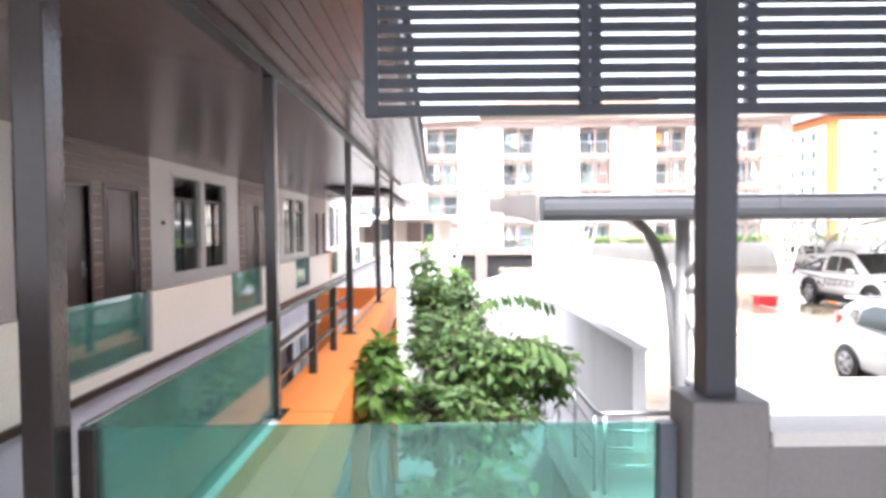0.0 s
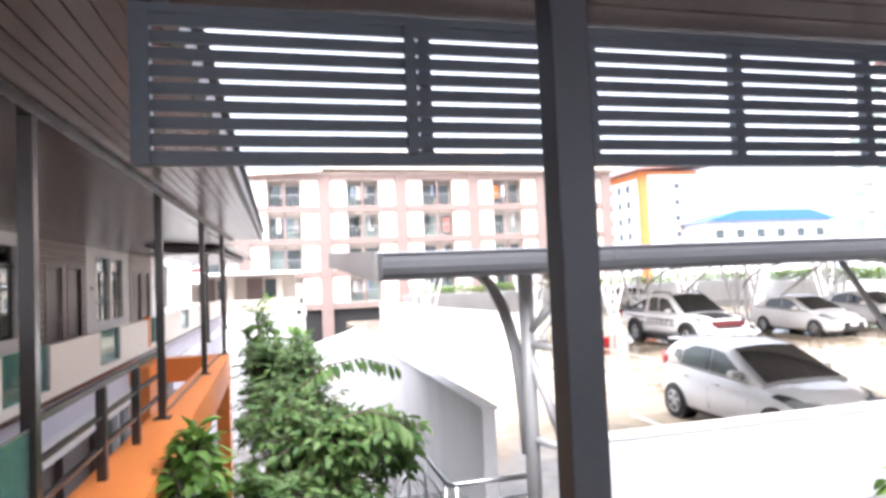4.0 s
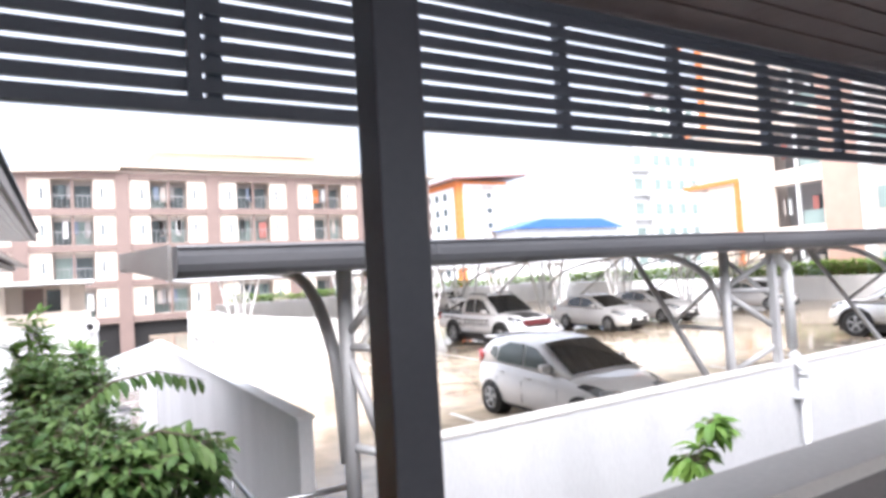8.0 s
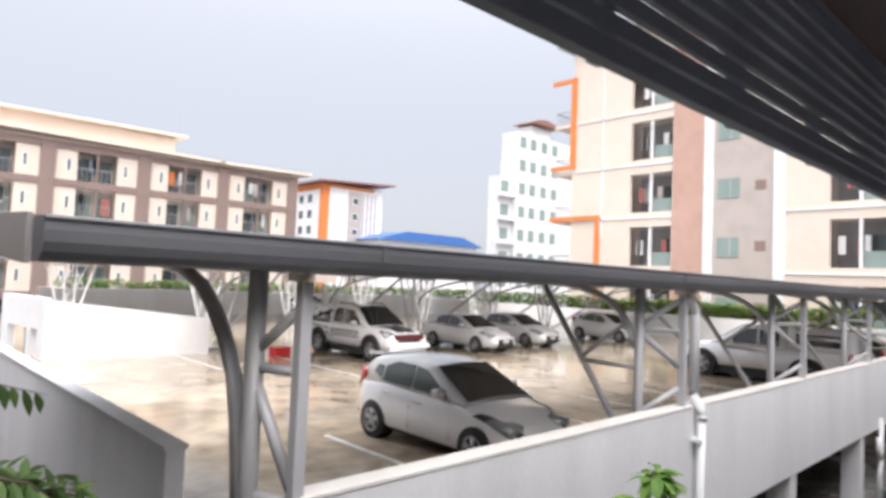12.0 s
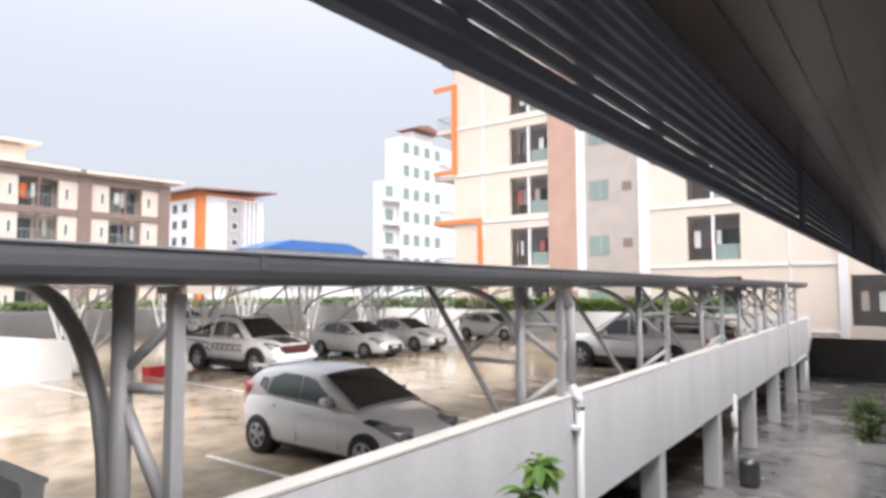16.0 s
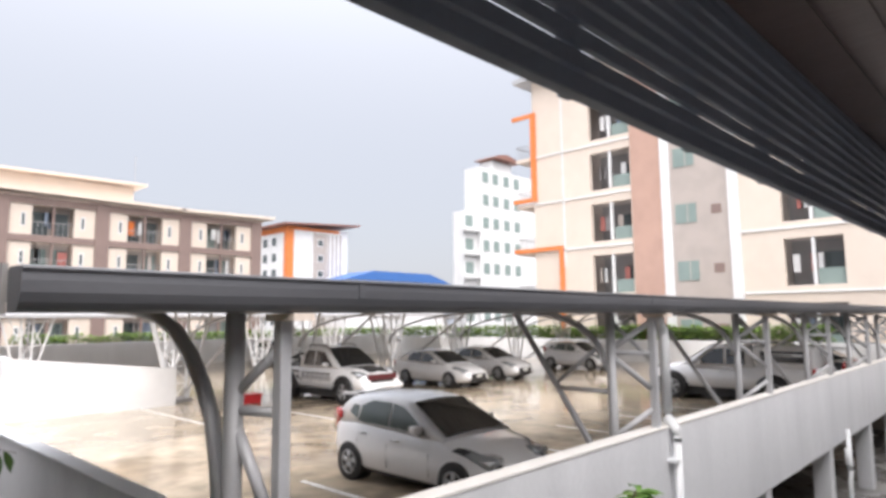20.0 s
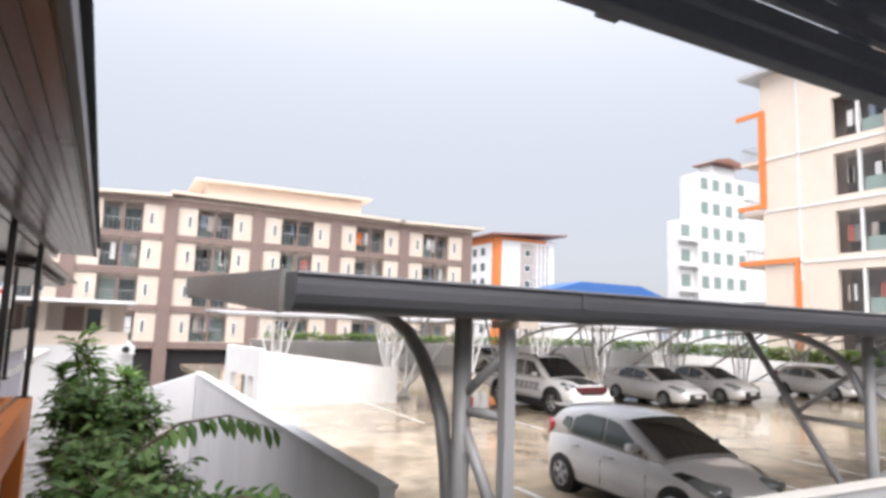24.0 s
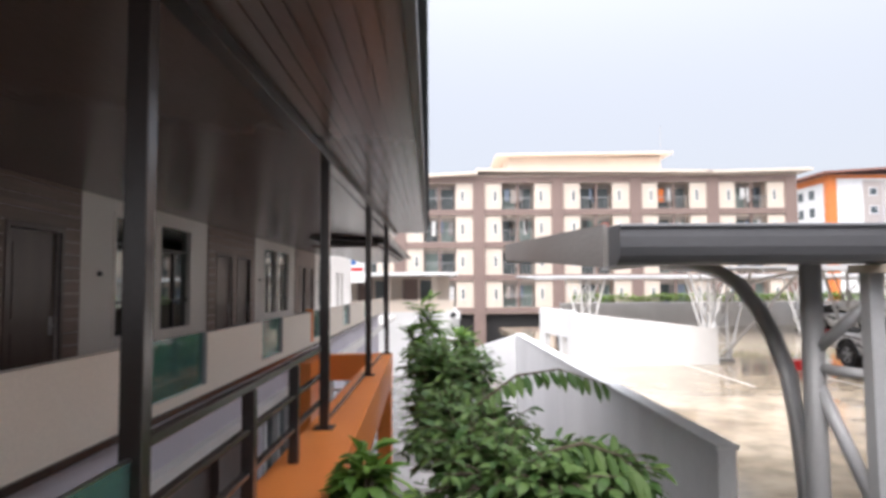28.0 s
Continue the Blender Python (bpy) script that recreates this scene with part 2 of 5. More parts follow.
DECK = wet_floor("wet tan deck", (0.42, 0.35, 0.265), (0.30, 0.24, 0.172), 0.28, (0.01, 0.13))
ROAD = wet_floor("wet asphalt", (0.25, 0.243, 0.235), (0.17, 0.166, 0.162), 0.5, (0.04, 0.35))
FLOORTILE = shade("pale walkway tile", (0.72, 0.69, 0.66), 0.35, wear=0.5)
LINE = shade("worn white road paint", (0.62, 0.62, 0.60), 0.4, second=(0.35, 0.31, 0.26), scale=30, wear=0.9)
LEAF = leafy("glossy green leaf", (0.05, 0.115, 0.03), (0.15, 0.235, 0.07))
LEAF2 = leafy("pale green leaf", (0.08, 0.18, 0.028), (0.19, 0.31, 0.06))
HEDGE = leafy("hedge leaf", (0.12, 0.20, 0.04), (0.22, 0.32, 0.08))
BARK = shade("grey-brown bark", (0.11, 0.085, 0.06), 0.8, grain=25, bump=0.5)
CARWHITE = shade("white car paint", (0.80, 0.80, 0.81), 0.3, coat=1.0, second=(0.62, 0.62, 0.63), wear=0.5, bump=0.0)
CARGREY = shade("dark grey car paint", (0.05, 0.052, 0.058), 0.3, coat=1.0, bump=0.0)
CARGLASS = shade("tinted car glass", (0.012, 0.014, 0.016), 0.06, bump=0.0, spec=0.8)
CARGLASS2 = shade("pale green car glass", (0.12, 0.145, 0.14), 0.08, bump=0.0, spec=0.8)
RUBBER = shade("black tyre rubber", (0.02, 0.02, 0.021), 0.75)
PLASTIC = shade("black plastic trim", (0.022, 0.022, 0.024), 0.5, bump=0.1)
ALLOY = shade("grey alloy", (0.42, 0.43, 0.44), 0.3, 0.9, bump=0.0)
LAMPGLASS = shade("headlamp glass", (0.35, 0.37, 0.39), 0.08, 0.4, bump=0.0, coat=1.0)
REDLAMP = shade("red lamp glass", (0.42, 0.02, 0.02), 0.12, bump=0.0, coat=1.0)
MAROON = shade("dark red grille trim", (0.10, 0.02, 0.025), 0.4)
SEAM = shade("body seam shadow gap", (0.5, 0.5, 0.51), 0.6, bump=0.0)
RED = shade("red plastic", (0.55, 0.03, 0.035), 0.4)
PLATE = shade("white number plate", (0.7, 0.7, 0.68), 0.4, bump=0.0)
INK = shade("black lettering film", (0.03, 0.03, 0.032), 0.5, bump=0.0)
FARCREAM = shade("pale cream render", (0.71, 0.615, 0.53), 0.7, second=(0.65, 0.56, 0.48), wear=0.5)
FARBROWN = shade("grey-brown render", (0.25, 0.18, 0.16), 0.7, second=(0.21, 0.15, 0.135), wear=0.5)
FARTAUPE = shade("taupe render", (0.46, 0.405, 0.37), 0.7)
TERRA = shade("terracotta-brown render", (0.50, 0.325, 0.26), 0.7)
FARWHITE = shade("bright white render", (0.76, 0.76, 0.76), 0.65)
FARORANGE = shade("orange render", (0.72, 0.22, 0.06), 0.6)
FARGLASS = shade("far window glass", (0.09, 0.11, 0.115), 0.12, bump=0.0)
GREENGLASS = shade("far green glass", (0.26, 0.33, 0.31), 0.15, bump=0.0)
BLUEROOF = shade("blue roof sheet", (0.05, 0.15, 0.42), 0.45)
REDROOF = shade("red-brown roof edge", (0.27, 0.13, 0.10), 0.6)

# ---- building helpers ----
def thing(name, label, category, group="", kind="", at=(0, 0, 0), turn=0.0):
    ob = new(name)
    ob.empty_display_size = 0.2
    ob.matrix_basis = pose(*at, 0, 0, turn)
    return tagged(ob, label, category, group, kind)


def mesh_of(bm, name, smooth=False):
    me = bpy.data.meshes.new(name)
    bmesh.ops.recalc_face_normals(bm, faces=bm.faces)
    bm.to_mesh(me)
    bm.free()
    if smooth:
        me.shade_smooth()
    return me


def part(name, bm, material, parent=None, label="", smooth=False):
    me = mesh_of(bm, name, smooth)
    me.materials.append(material)
    ob = new(name, me)
    if parent is not None:
        ob.parent = parent
    if label:
        ob["label"] = label
    return ob


def shared(name, me, parent, at=(0, 0, 0), turn=(0, 0, 0)):
    ob = new(name, me)
    ob.parent = parent
    ob.matrix_basis = pose(*at, *turn)
    return ob


def box(bm, x0, x1, y0, y1, z0, z1, bevel=0.0):
    vs = [bm.verts.new(c) for c in ((x0, y0, z0), (x1, y0, z0), (x1, y1, z0), (x0, y1, z0),
                                    (x0, y0, z1), (x1, y0, z1), (x1, y1, z1), (x0, y1, z1))]
    fs = [bm.faces.new([vs[i] for i in f]) for f in
          ((0, 3, 2, 1), (4, 5, 6, 7), (0, 1, 5, 4), (1, 2, 6, 5), (2, 3, 7, 6), (3, 0, 4, 7))]
    if bevel:
        bmesh.ops.bevel(bm, geom=list({e for f in fs for e in f.edges}), offset=bevel, segments=2, affect="EDGES", profile=0.5)
    return bm


def boxed(*a, bevel=0.0):
    return box(bmesh.new(), *a, bevel=bevel)


def prism(bm, pts, axis, a, b):
    """Extrude a polygon given in the plane across axis from a to b."""
    def at(p, d):
        return {"x": (d, p[0], p[1]), "y": (p[0], d, p[1]), "z": (p[0], p[1], d)}[axis]
    lo = [bm.verts.new(at(p, a)) for p in pts]
    hi = [bm.verts.new(at(p, b)) for p in pts]
    n = len(pts)
    bm.faces.new(lo)
    bm.faces.new(hi[::-1])
    for i in range(n):
        bm.faces.new((lo[i], hi[i], hi[(i + 1) % n], lo[(i + 1) % n]))
    return bm


def tube(bm, pts, r, seg=10, caps=True):
    """A round bar along pts; r is one radius or one a point."""
    pts = [Vector(p) for p in pts]
    rings = []
    up = Vector((0, 0, 1))
    for i, p in enumerate(pts):
        d = (pts[min(i + 1, len(pts) - 1)] - pts[max(i - 1, 0)]).normalized()
        side = d.cross(up if abs(d.z) < 0.95 else Vector((1, 0, 0))).normalized()
        over = side.cross(d).normalized()
        rad = r[i] if isinstance(r, (list, tuple)) else r
        rings.append([bm.verts.new(p + rad * (math.cos(k * math.tau / seg) * side + math.sin(k * math.tau / seg) * over)) for k in range(seg)])
    for a, b in zip(rings, rings[1:]):
        for k in range(seg):
            bm.faces.new((a[k], a[(k + 1) % seg], b[(k + 1) % seg], b[k]))
    if caps:
        bm.faces.new(rings[0][::-1])
        bm.faces.new(rings[-1])
    return bm


def tubed(pts, r, seg=10):
    return tube(bmesh.new(), pts, r, seg)


def quad(bm, *pts):
    return bm.faces.new([bm.verts.new(p) for p in pts])


def wall_with_holes(bm, fixed, axis, t, u0, u1, z0, z1, holes):
    """A wall in the plane axis=fixed, t thick, with rectangular holes (u0, u1, z0, z1) cut right through it."""
    us = sorted({u0, u1, *[h[0] for h in holes], *[h[1] for h in holes]})
    zs = sorted({z0, z1, *[h[2] for h in holes], *[h[3] for h in holes]})
    us = [u for u in us if u0 <= u <= u1]
    zs = [z for z in zs if z0 <= z <= z1]
    solid = {}
    for i in range(len(us) - 1):
        for k in range(len(zs) - 1):
            cu, cz = (us[i] + us[i + 1]) / 2, (zs[k] + zs[k + 1]) / 2
            solid[i, k] = not any(h[0] < cu < h[1] and h[2] < cz < h[3] for h in holes)
    memo = {}

    def v(d, i, k):
        key = (d, i, k)
        if key not in memo:
            w = fixed + (t if d else 0)
            memo[key] = bm.verts.new((w, us[i], zs[k]) if axis == "x" else (us[i], w, zs[k]))
        return memo[key]
    for (i, k), s in solid.items():
        if not s:
            continue
        bm.faces.new((v(0, i, k), v(0, i + 1, k), v(0, i + 1, k + 1), v(0, i, k + 1)))
        bm.faces.new((v(1, i, k + 1), v(1, i + 1, k + 1), v(1, i + 1, k), v(1, i, k)))
        for di, dk, a, b in ((-1, 0, (i, k), (i, k + 1)), (1, 0, (i + 1, k), (i + 1, k + 1)), (0, -1, (i, k), (i + 1, k)), (0, 1, (i, k + 1), (i + 1, k + 1))):
            if not solid.get((i + di, k + dk), False):
                bm.faces.new((v(0, *a), v(0, *b), v(1, *b), v(1, *a)))
    return bm

# ---- ground and parking deck ----
GZ, DZ = -3.7, -1.42
FLZ = -0.15  # gallery floors
# the deck edge runs a little askew to the gallery
SKEW = Matrix.Translation((2.7, 4.37, 0)) @ Matrix.Rotation(radians(0.9), 4, "Z") @ Matrix.Translation((-2.7, -4.37, 0))


def skewed(ob):
    ob.matrix_basis = SKEW @ ob.matrix_basis
    return ob


tagged(part("ground", boxed(-260, 420, -160, 420, GZ - 0.4, GZ), ROAD), "rain-wet dark asphalt ground round the buildings", "ground", kind="structure")
tagged(skewed(part("deck_floor", prism(bmesh.new(), [(1.62, 4.46), (37.4, 4.46), (37.4, 42), (4.6, 42), (4.6, 22), (2.5, 18.2), (2.5, 7.2), (1.62, 7.2)], "z", DZ - 0.35, DZ), DECK)), "wet tan parking deck floor with puddles", "floor", kind="structure")
tagged(skewed(part("deck_parapet", boxed(2.705, 37.4, 4.37, 4.57, -1.82, -0.19, bevel=0.012), PARAPET)), "pale grey-white rendered parapet along the parking deck", "wall", kind="structure")
tagged(skewed(part("deck_coping", boxed(2.697, 37.41, 4.362, 4.578, -0.19, -0.155, bevel=0.006), COPING)), "white coping on the deck parapet", "trim", kind="structure")
tagged(part("deck_wall_east", boxed(37.2, 37.4, 4.84, 42, DZ, -0.05, bevel=0.01), WHITE), "white boundary wall at the end of the deck", "wall", kind="structure")
tagged(part("deck_wall_north", boxed(8.0, 37.2, 41.8, 42, DZ, 0.15, bevel=0.01), PARAPET), "pale grey boundary wall behind the deck", "wall", kind="structure")
for i, x in enumerate((8.15, 12.95, 17.75, 22.55, 27.35, 32.1, 36.9)):
    c = thing("deck_column", "white painted concrete column carrying the parking deck", "column", "columns under the deck", at=(x, 4.60 + (x - 2.7) * 0.0157, GZ))
    part("shaft", boxed(-0.17, 0.17, -0.2, 0.2, 0, -1.82 - GZ, bevel=0.02), PARAPET, c)
# closes the space under the deck; its shade is partly in the colour
tagged(part("undercroft_wall", boxed(2.7, 37.4, 11.6, 11.8, GZ, DZ - 0.36), ROOM), "wall deep under the parking deck, shade put into its grey", "wall", kind="structure")
# parking bay lines
bays = [(6.63, 7.6, 10.1), (9.0, 7.0, 10.0), (11.6, 7.0, 10.0), (14.2, 7.0, 10.0), (16.8, 7.0, 10.0), (19.4, 7.0, 10.0), (24.6, 7.0, 10.0),
        (8.3, 17.2, 22.0), (11.1, 15.3, 20.2), (13.7, 15.2, 20.2), (16.3, 15.2, 20.2), (19.9, 15.2, 20.2), (23.6, 15.2, 20.2), (26.6, 15.2, 20.2)]
for x, y0, y1 in bays:
    tagged(part("bay_line", boxed(x - 0.05, x + 0.05, y0, y1, DZ - 0.01, DZ + 0.005), LINE), "worn white parking bay line on the wet deck", "road marking", "parking bay lines", "structure")

# the ramp wall by the planting bed
bm = bmesh.new()
prism(bm, [(6.1, GZ), (18.25, GZ), (18.25, -0.1), (6.1, -0.18)], "x", 0, 0.16)
rampwall = part("ramp_wall", bm, PARAPET)
rampwall.matrix_basis = pose(2.42, 0, 0)
for v in rampwall.data.vertices:
    v.co.x -= 0.0202 * (v.co.y - 6.1)
tagged(rampwall, "tall pale rendered ramp wall with a sloping top", "wall", kind="structure")
bm = bmesh.new()
prism(bm, [(6.08, -0.18), (18.27, -0.1), (18.27, -0.06), (6.08, -0.14)], "x", -0.02, 0.18)
cop = part("ramp_coping", bm, WHITE)
cop.matrix_basis = pose(2.42, 0, 0)
for v in cop.data.vertices:
    v.co.x -= 0.0202 * (v.co.y - 6.1)
tagged(cop, "white sloping coping on the ramp wall", "trim", kind="structure")
bm = bmesh.new()
prism(bm, [(0.95, GZ), (1.2, GZ), (1.2, -1.3), (1.75, -1.3), (1.75, GZ), (2.16, GZ), (2.16, -0.09), (0.95, -0.46)], "y", 18.1, 18.25)
tagged(part("gable_wall", bm, PARAPET), "pale rendered end wall with a sloping top and a dark opening", "wall", kind="structure")
# landing and the stair that drops from it
tagged(part("landing", boxed(1.62, 2.42, 4.6, 7.16, DZ - 0.2, DZ + 0.004), CONCRETE), "wet grey concrete stair landing beside the deck", "landing", kind="structure")
stair = thing("stair", "grey concrete stair going down along the ramp wall", "stairs", kind="structure", at=(1.62, 7.16, GZ))
for i in range(12):
    part("step", boxed(0, 0.68, i * 0.28, (i + 1) * 0.28 - 0.002, 0, DZ - 0.18 * (i + 1) - GZ), CONCRETE, stair)

# white walls round the mouth of the ramp
bm = bmesh.new()
prism(bm, [(4.52, DZ), (9.42, DZ), (9.42, -0.215), (4.52, 0.36)], "y", 21.8, 22.0)
tagged(part("ramp_mouth_wall", bm, FARWHITE), "bright white rendered wall round the ramp opening", "wall", kind="structure")
bm = bmesh.new()
wall_with_holes(bm, 0, "x", 0.2, 22.05, 25.7, GZ, 0.4, [(22.45, 23.05, GZ, -0.55), (23.35, 25.05, GZ, -0.55)])
side = part("ramp_side_wall", bm, FARWHITE)
side.matrix_basis = pose(4.52, 0, 0)
for v in side.data.vertices:
    v.co.x -= 0.13 * (v.co.y - 22.05)
tagged(side, "bright white side wall of the ramp with dark openings", "wall", kind="structure")

# added backing: paints the openings of the side wall as deep shade
tagged(part("ramp_shade_backing", boxed(5.3, 5.4, 22.45, 29, GZ, 0.2), RECESS_SHADE), "added near-black backing that darkens the ramp openings", "wall", kind="structure")

# ---- the walkway where the camera stands ----
tagged(part("walkway_floor", boxed(-1.0, 37, -3.0, 0.52, FLZ - 0.25, FLZ), FLOORTILE), "grey tiled gallery floor", "floor", kind="structure")
tagged(part("wall_south", boxed(4.0, 37, -3.2, -3.0, GZ, 2.6), OFFWHITE), "off-white gallery back wall", "wall", kind="structure")
# assumed wall out of view, cut low so daylight reaches the gallery
tagged(part("unseen_low_wall", boxed(-4.7, 3.99, -3.2, -3.01, GZ, 0.9), OFFWHITE), "unseen off-white low wall behind the gallery, kept low to admit daylight", "wall", kind="structure")
tagged(part("wall_east", boxed(37, 37.2, -3.2, 0.52, GZ, 2.6), OFFWHITE), "off-white gallery end wall", "wall", kind="structure")
bm = boxed(-0.17, 37.2, -3.2, 1.25, 2.335, 2.46)
for i in range(28):
    y = -2.9 + i * 0.145
    box(bm, -0.17, 37.2, y, y + 0.128, 2.325, 2.334)
tagged(part("ceiling", bm, SOFFIT), "dark brown plank ceiling over the gallery", "ceiling", kind="structure")
tagged(part("gallery_roof", boxed(-0.19, 37.2, -3.3, 1.32, 2.47, 2.67), FASCIA), "dark roof edge over the gallery", "roof", kind="structure")
tagged(part("low_wall", boxed(1.06, 36.9, 0.32, 0.5, FLZ - 0.25, 0.69), GREYWALL), "warm grey rendered balustrade wall of the gallery", "wall", kind="structure")
tagged(part("low_wall_coping", prism(bmesh.new(), [(0.3, 0.695), (0.515, 0.691), (0.515, 0.72), (0.3, 0.735)], "x", 1.061, 36.9), COPING), "grey coping on the gallery balustrade", "trim", kind="structure")

post = thing("gallery_post", "dark brown square steel post on a grey plinth", "column", at=(0.937, 0.4, FLZ))
part("plinth", boxed(-0.1, 0.122, -0.09, 0.1, 0, 0.97, bevel=0.008), GREYWALL, post, "grey rendered plinth")
part("shaft", boxed(-0.046, 0.046, -0.046, 0.046, 0.97, 2.475, bevel=0.004), POST, post)
for x in (6.7, 12.7, 18.7, 24.7, 30.7):
    copy_thing(post, pose(x, 0.4, FLZ))

gl = thing("glass_balustrade", "green tinted glass balustrade panel across the gallery", "balustrade", at=(-0.95, 0.41, FLZ))
part("glass_pane", boxed(0.03, 1.72, -0.006, 0.006, 0.05, 0.885), TEAL, gl)
part("channel", boxed(0.0, 1.74, -0.03, 0.03, 0, 0.07, bevel=0.004), BROWN, gl)
part("end_post", boxed(1.72, 1.77, -0.03, 0.03, 0.07, 0.885, bevel=0.004), LOUVRE, gl)
part("clip", boxed(0.0, 0.05, -0.03, 0.03, 0.07, 0.885, bevel=0.004), BROWN, gl)

# the hanging louvre screen
screen = thing("louvre_screen", "dark metal louvre screen hanging from the eave, sky glare in its blue tint", "louvre screen", at=(0, 1.225, 0))
SX0, SX1, SZ0, SZ1 = -0.19, 36.8, 1.792, 2.324
slat = mesh_of(boxed(SX0 + 0.03, SX1, -0.0095, 0.0095, 0.0, 0.039), "slat")
slat.materials.append(LOUVRE)
k = 0
while SZ0 + 0.064 + k * 0.0572 < SZ1 - 0.05:
    shared("slat", slat, screen, (0, 0, SZ0 + 0.064 + k * 0.0572))
    k += 1
part("bottom_rail", boxed(SX0, SX1, -0.018, 0.018, SZ0, SZ0 + 0.047, bevel=0.003), LOUVRE, screen)
part("top_rail", boxed(SX0, SX1, -0.025, 0.025, SZ1 - 0.03, SZ1, bevel=0.003), LOUVRE, screen)
part("end_frame", boxed(SX0, SX0 + 0.06, -0.03, 0.03, SZ0, SZ1, bevel=0.003), LOUVRE, screen)
stile = mesh_of(boxed(-0.022, 0.022, 0.0, 0.04, SZ0 + 0.03, SZ1 - 0.03), "stile")
stile.materials.append(LOUVRE)
stile2 = mesh_of(boxed(-0.018, 0.018, -0.045, -0.005, SZ0 + 0.035, SZ1 - 0.03), "stile")
stile2.materials.append(LOUVRE)
for i in range(55):
    x = 0.795 + i * 0.67
    if x < SX1:
        shared("stile", stile, screen, (x, 0.032, 0))
        if i % 8 == 0:
            shared("stile", stile2, screen, (x - 0.066, -0.0, 0))

# ---- the long wing on the other side of the planting bed ----
WX = -4.32
mod = 7.25
holes, doors, wins = [], [], []
for i in range(-1, 4):
    o = i * mod
    wins.append((8.92 + o, 11.6 + o))
    doors.append((5.6 + o, 6.48 + o))
    doors.append((6.86 + o, 7.74 + o))
    holes += [(8.92 + o, 11.6 + o, 0.55, 2.3), (5.6 + o, 6.48 + o, FLZ, FLZ + 2.05), (6.86 + o, 7.74 + o, FLZ, FLZ + 2.05)]
holes = [h for h in holes if h[0] > -2.9 and h[1] < 31.9]
tagged(part("wall_west", wall_with_holes(bmesh.new(), WX - 0.15, "x", 0.15, -3.0, 32, FLZ, 2.6, holes), OFFWHITE), "off-white wall of the long wing", "wall", kind="structure")
tagged(part("room_wall", boxed(WX - 4.2, WX - 4.0, -3, 32, GZ, 2.6), ROOM), "wall inside the rooms, dimness put into its grey", "wall", kind="structure")
tagged(part("room_floor", boxed(WX - 4, WX - 0.15, -3, 32, FLZ - 0.25, FLZ), FLOORTILE), "dim room floor", "floor", kind="structure")
tagged(part("room_ceiling", boxed(WX - 4, WX - 0.15, -3, 32, 2.6, 2.75), OFFWHITE), "room ceiling", "ceiling", kind="structure")
tagged(part("wing_floor", boxed(WX, -2.1, -3.0, 32, FLZ - 0.2, FLZ), FLOORTILE), "grey tiled upper gallery floor of the wing", "floor", kind="structure")
# wood cladding boards between the white panels
clad = thing("wood_cladding", "brown wood-look boards round the doors", "cladding", kind="structure")
for i in range(-1, 3):
    o = i * mod
    for (a, b, z0, z1) in ((5.1 + o, 5.53 + o, FLZ, 1.96), (6.55 + o, 6.79 + o, FLZ, 1.96), (7.81 + o, 8.13 + o, FLZ, 1.96), (5.1 + o, 8.13 + o, 1.96, 2.55)):
        if a < -2.9:
            continue
        n = max(1, round((z1 - z0) / 0.155))
        h = (z1 - z0) / n
        me = mesh_of(boxed(0, 0.018, 0.0, b - a, 0.004, h - 0.004), "board")
        me.materials.append(WOOD)
        for k in range(n):
            shared("board", me, clad, (WX + 0.004, a, z0 + k * h))
for a, b in doors:
    if a < -2.5 or b > 24:
        continue
    d = thing("door", "dark brown veneered door with a steel lever handle", "door", "gallery doors", at=(WX, a, FLZ))
    w = b - a
    bm = boxed(-0.1, 0.03, -0.06, 0.0, 0, 2.11)
    box(bm, -0.1, 0.03, w, w + 0.06, 0, 2.11)
    box(bm, -0.1, 0.03, 0.0, w, 2.05, 2.11)
    part("door_frame", bm, DOORWOOD, d)
    bm = boxed(-0.07, -0.03, 0.005, w - 0.005, 0.01, 2.045)
    for z0, z1 in ((0.15, 0.95), (1.1, 1.9)):
        box(bm, -0.029, -0.022, 0.13, w - 0.13, z0, z1)
    leaf = part("door_leaf", bm, DOORWOOD, d)
    bm = tubed([(-0.025, w - 0.09, 1.0), (0.03, w - 0.09, 1.0), (0.035, w - 0.2, 1.0)], 0.011, 8)
    box(bm, -0.028, -0.02, w - 0.12, w - 0.06, 0.9, 1.1)
    part("handle", bm, STEEL, leaf, "steel lever handle on a backplate")
for i, (a, b) in enumerate(wins):
    if a < -2.5 or b > 30:
        continue
    wdw = thing("window", "aluminium double window with dark sliding panes", "window", kind="structure", at=(WX, a, 0))
    w = b - a
    bm = bmesh.new()
    for y0, y1, z0, z1 in ((0, 0.07, 0.55, 2.3), (w - 0.07, w, 0.55, 2.3), (w / 2 - 0.11, w / 2 + 0.11, 0.55, 2.3), (0.07, w / 2 - 0.11, 2.23, 2.3), (w / 2 + 0.11, w - 0.07, 2.23, 2.3),
                           (0.07, w / 2 - 0.11, 0.55, 0.62), (w / 2 + 0.11, w - 0.07, 0.55, 0.62)):
        box(bm, -0.11, 0.012, y0, y1, z0, z1)
    part("window_frame", bm, OFFWHITE, wdw)
    bm = bmesh.new()
    for c in (w / 4 - 0.05, 3 * w / 4 + 0.05):
        for y0, y1, z0, z1 in ((c - 0.02, c + 0.02, 0.62, 1.85), (c - 0.6, c + 0.6, 1.85, 1.89), (c - 0.6, c + 0.6, 1.05, 1.08)):
            box(bm, -0.09, -0.04, max(y0, 0.07), min(y1, w - 0.07), z0, z1)
    part("glazing_bars", bm, PLASTIC, wdw)
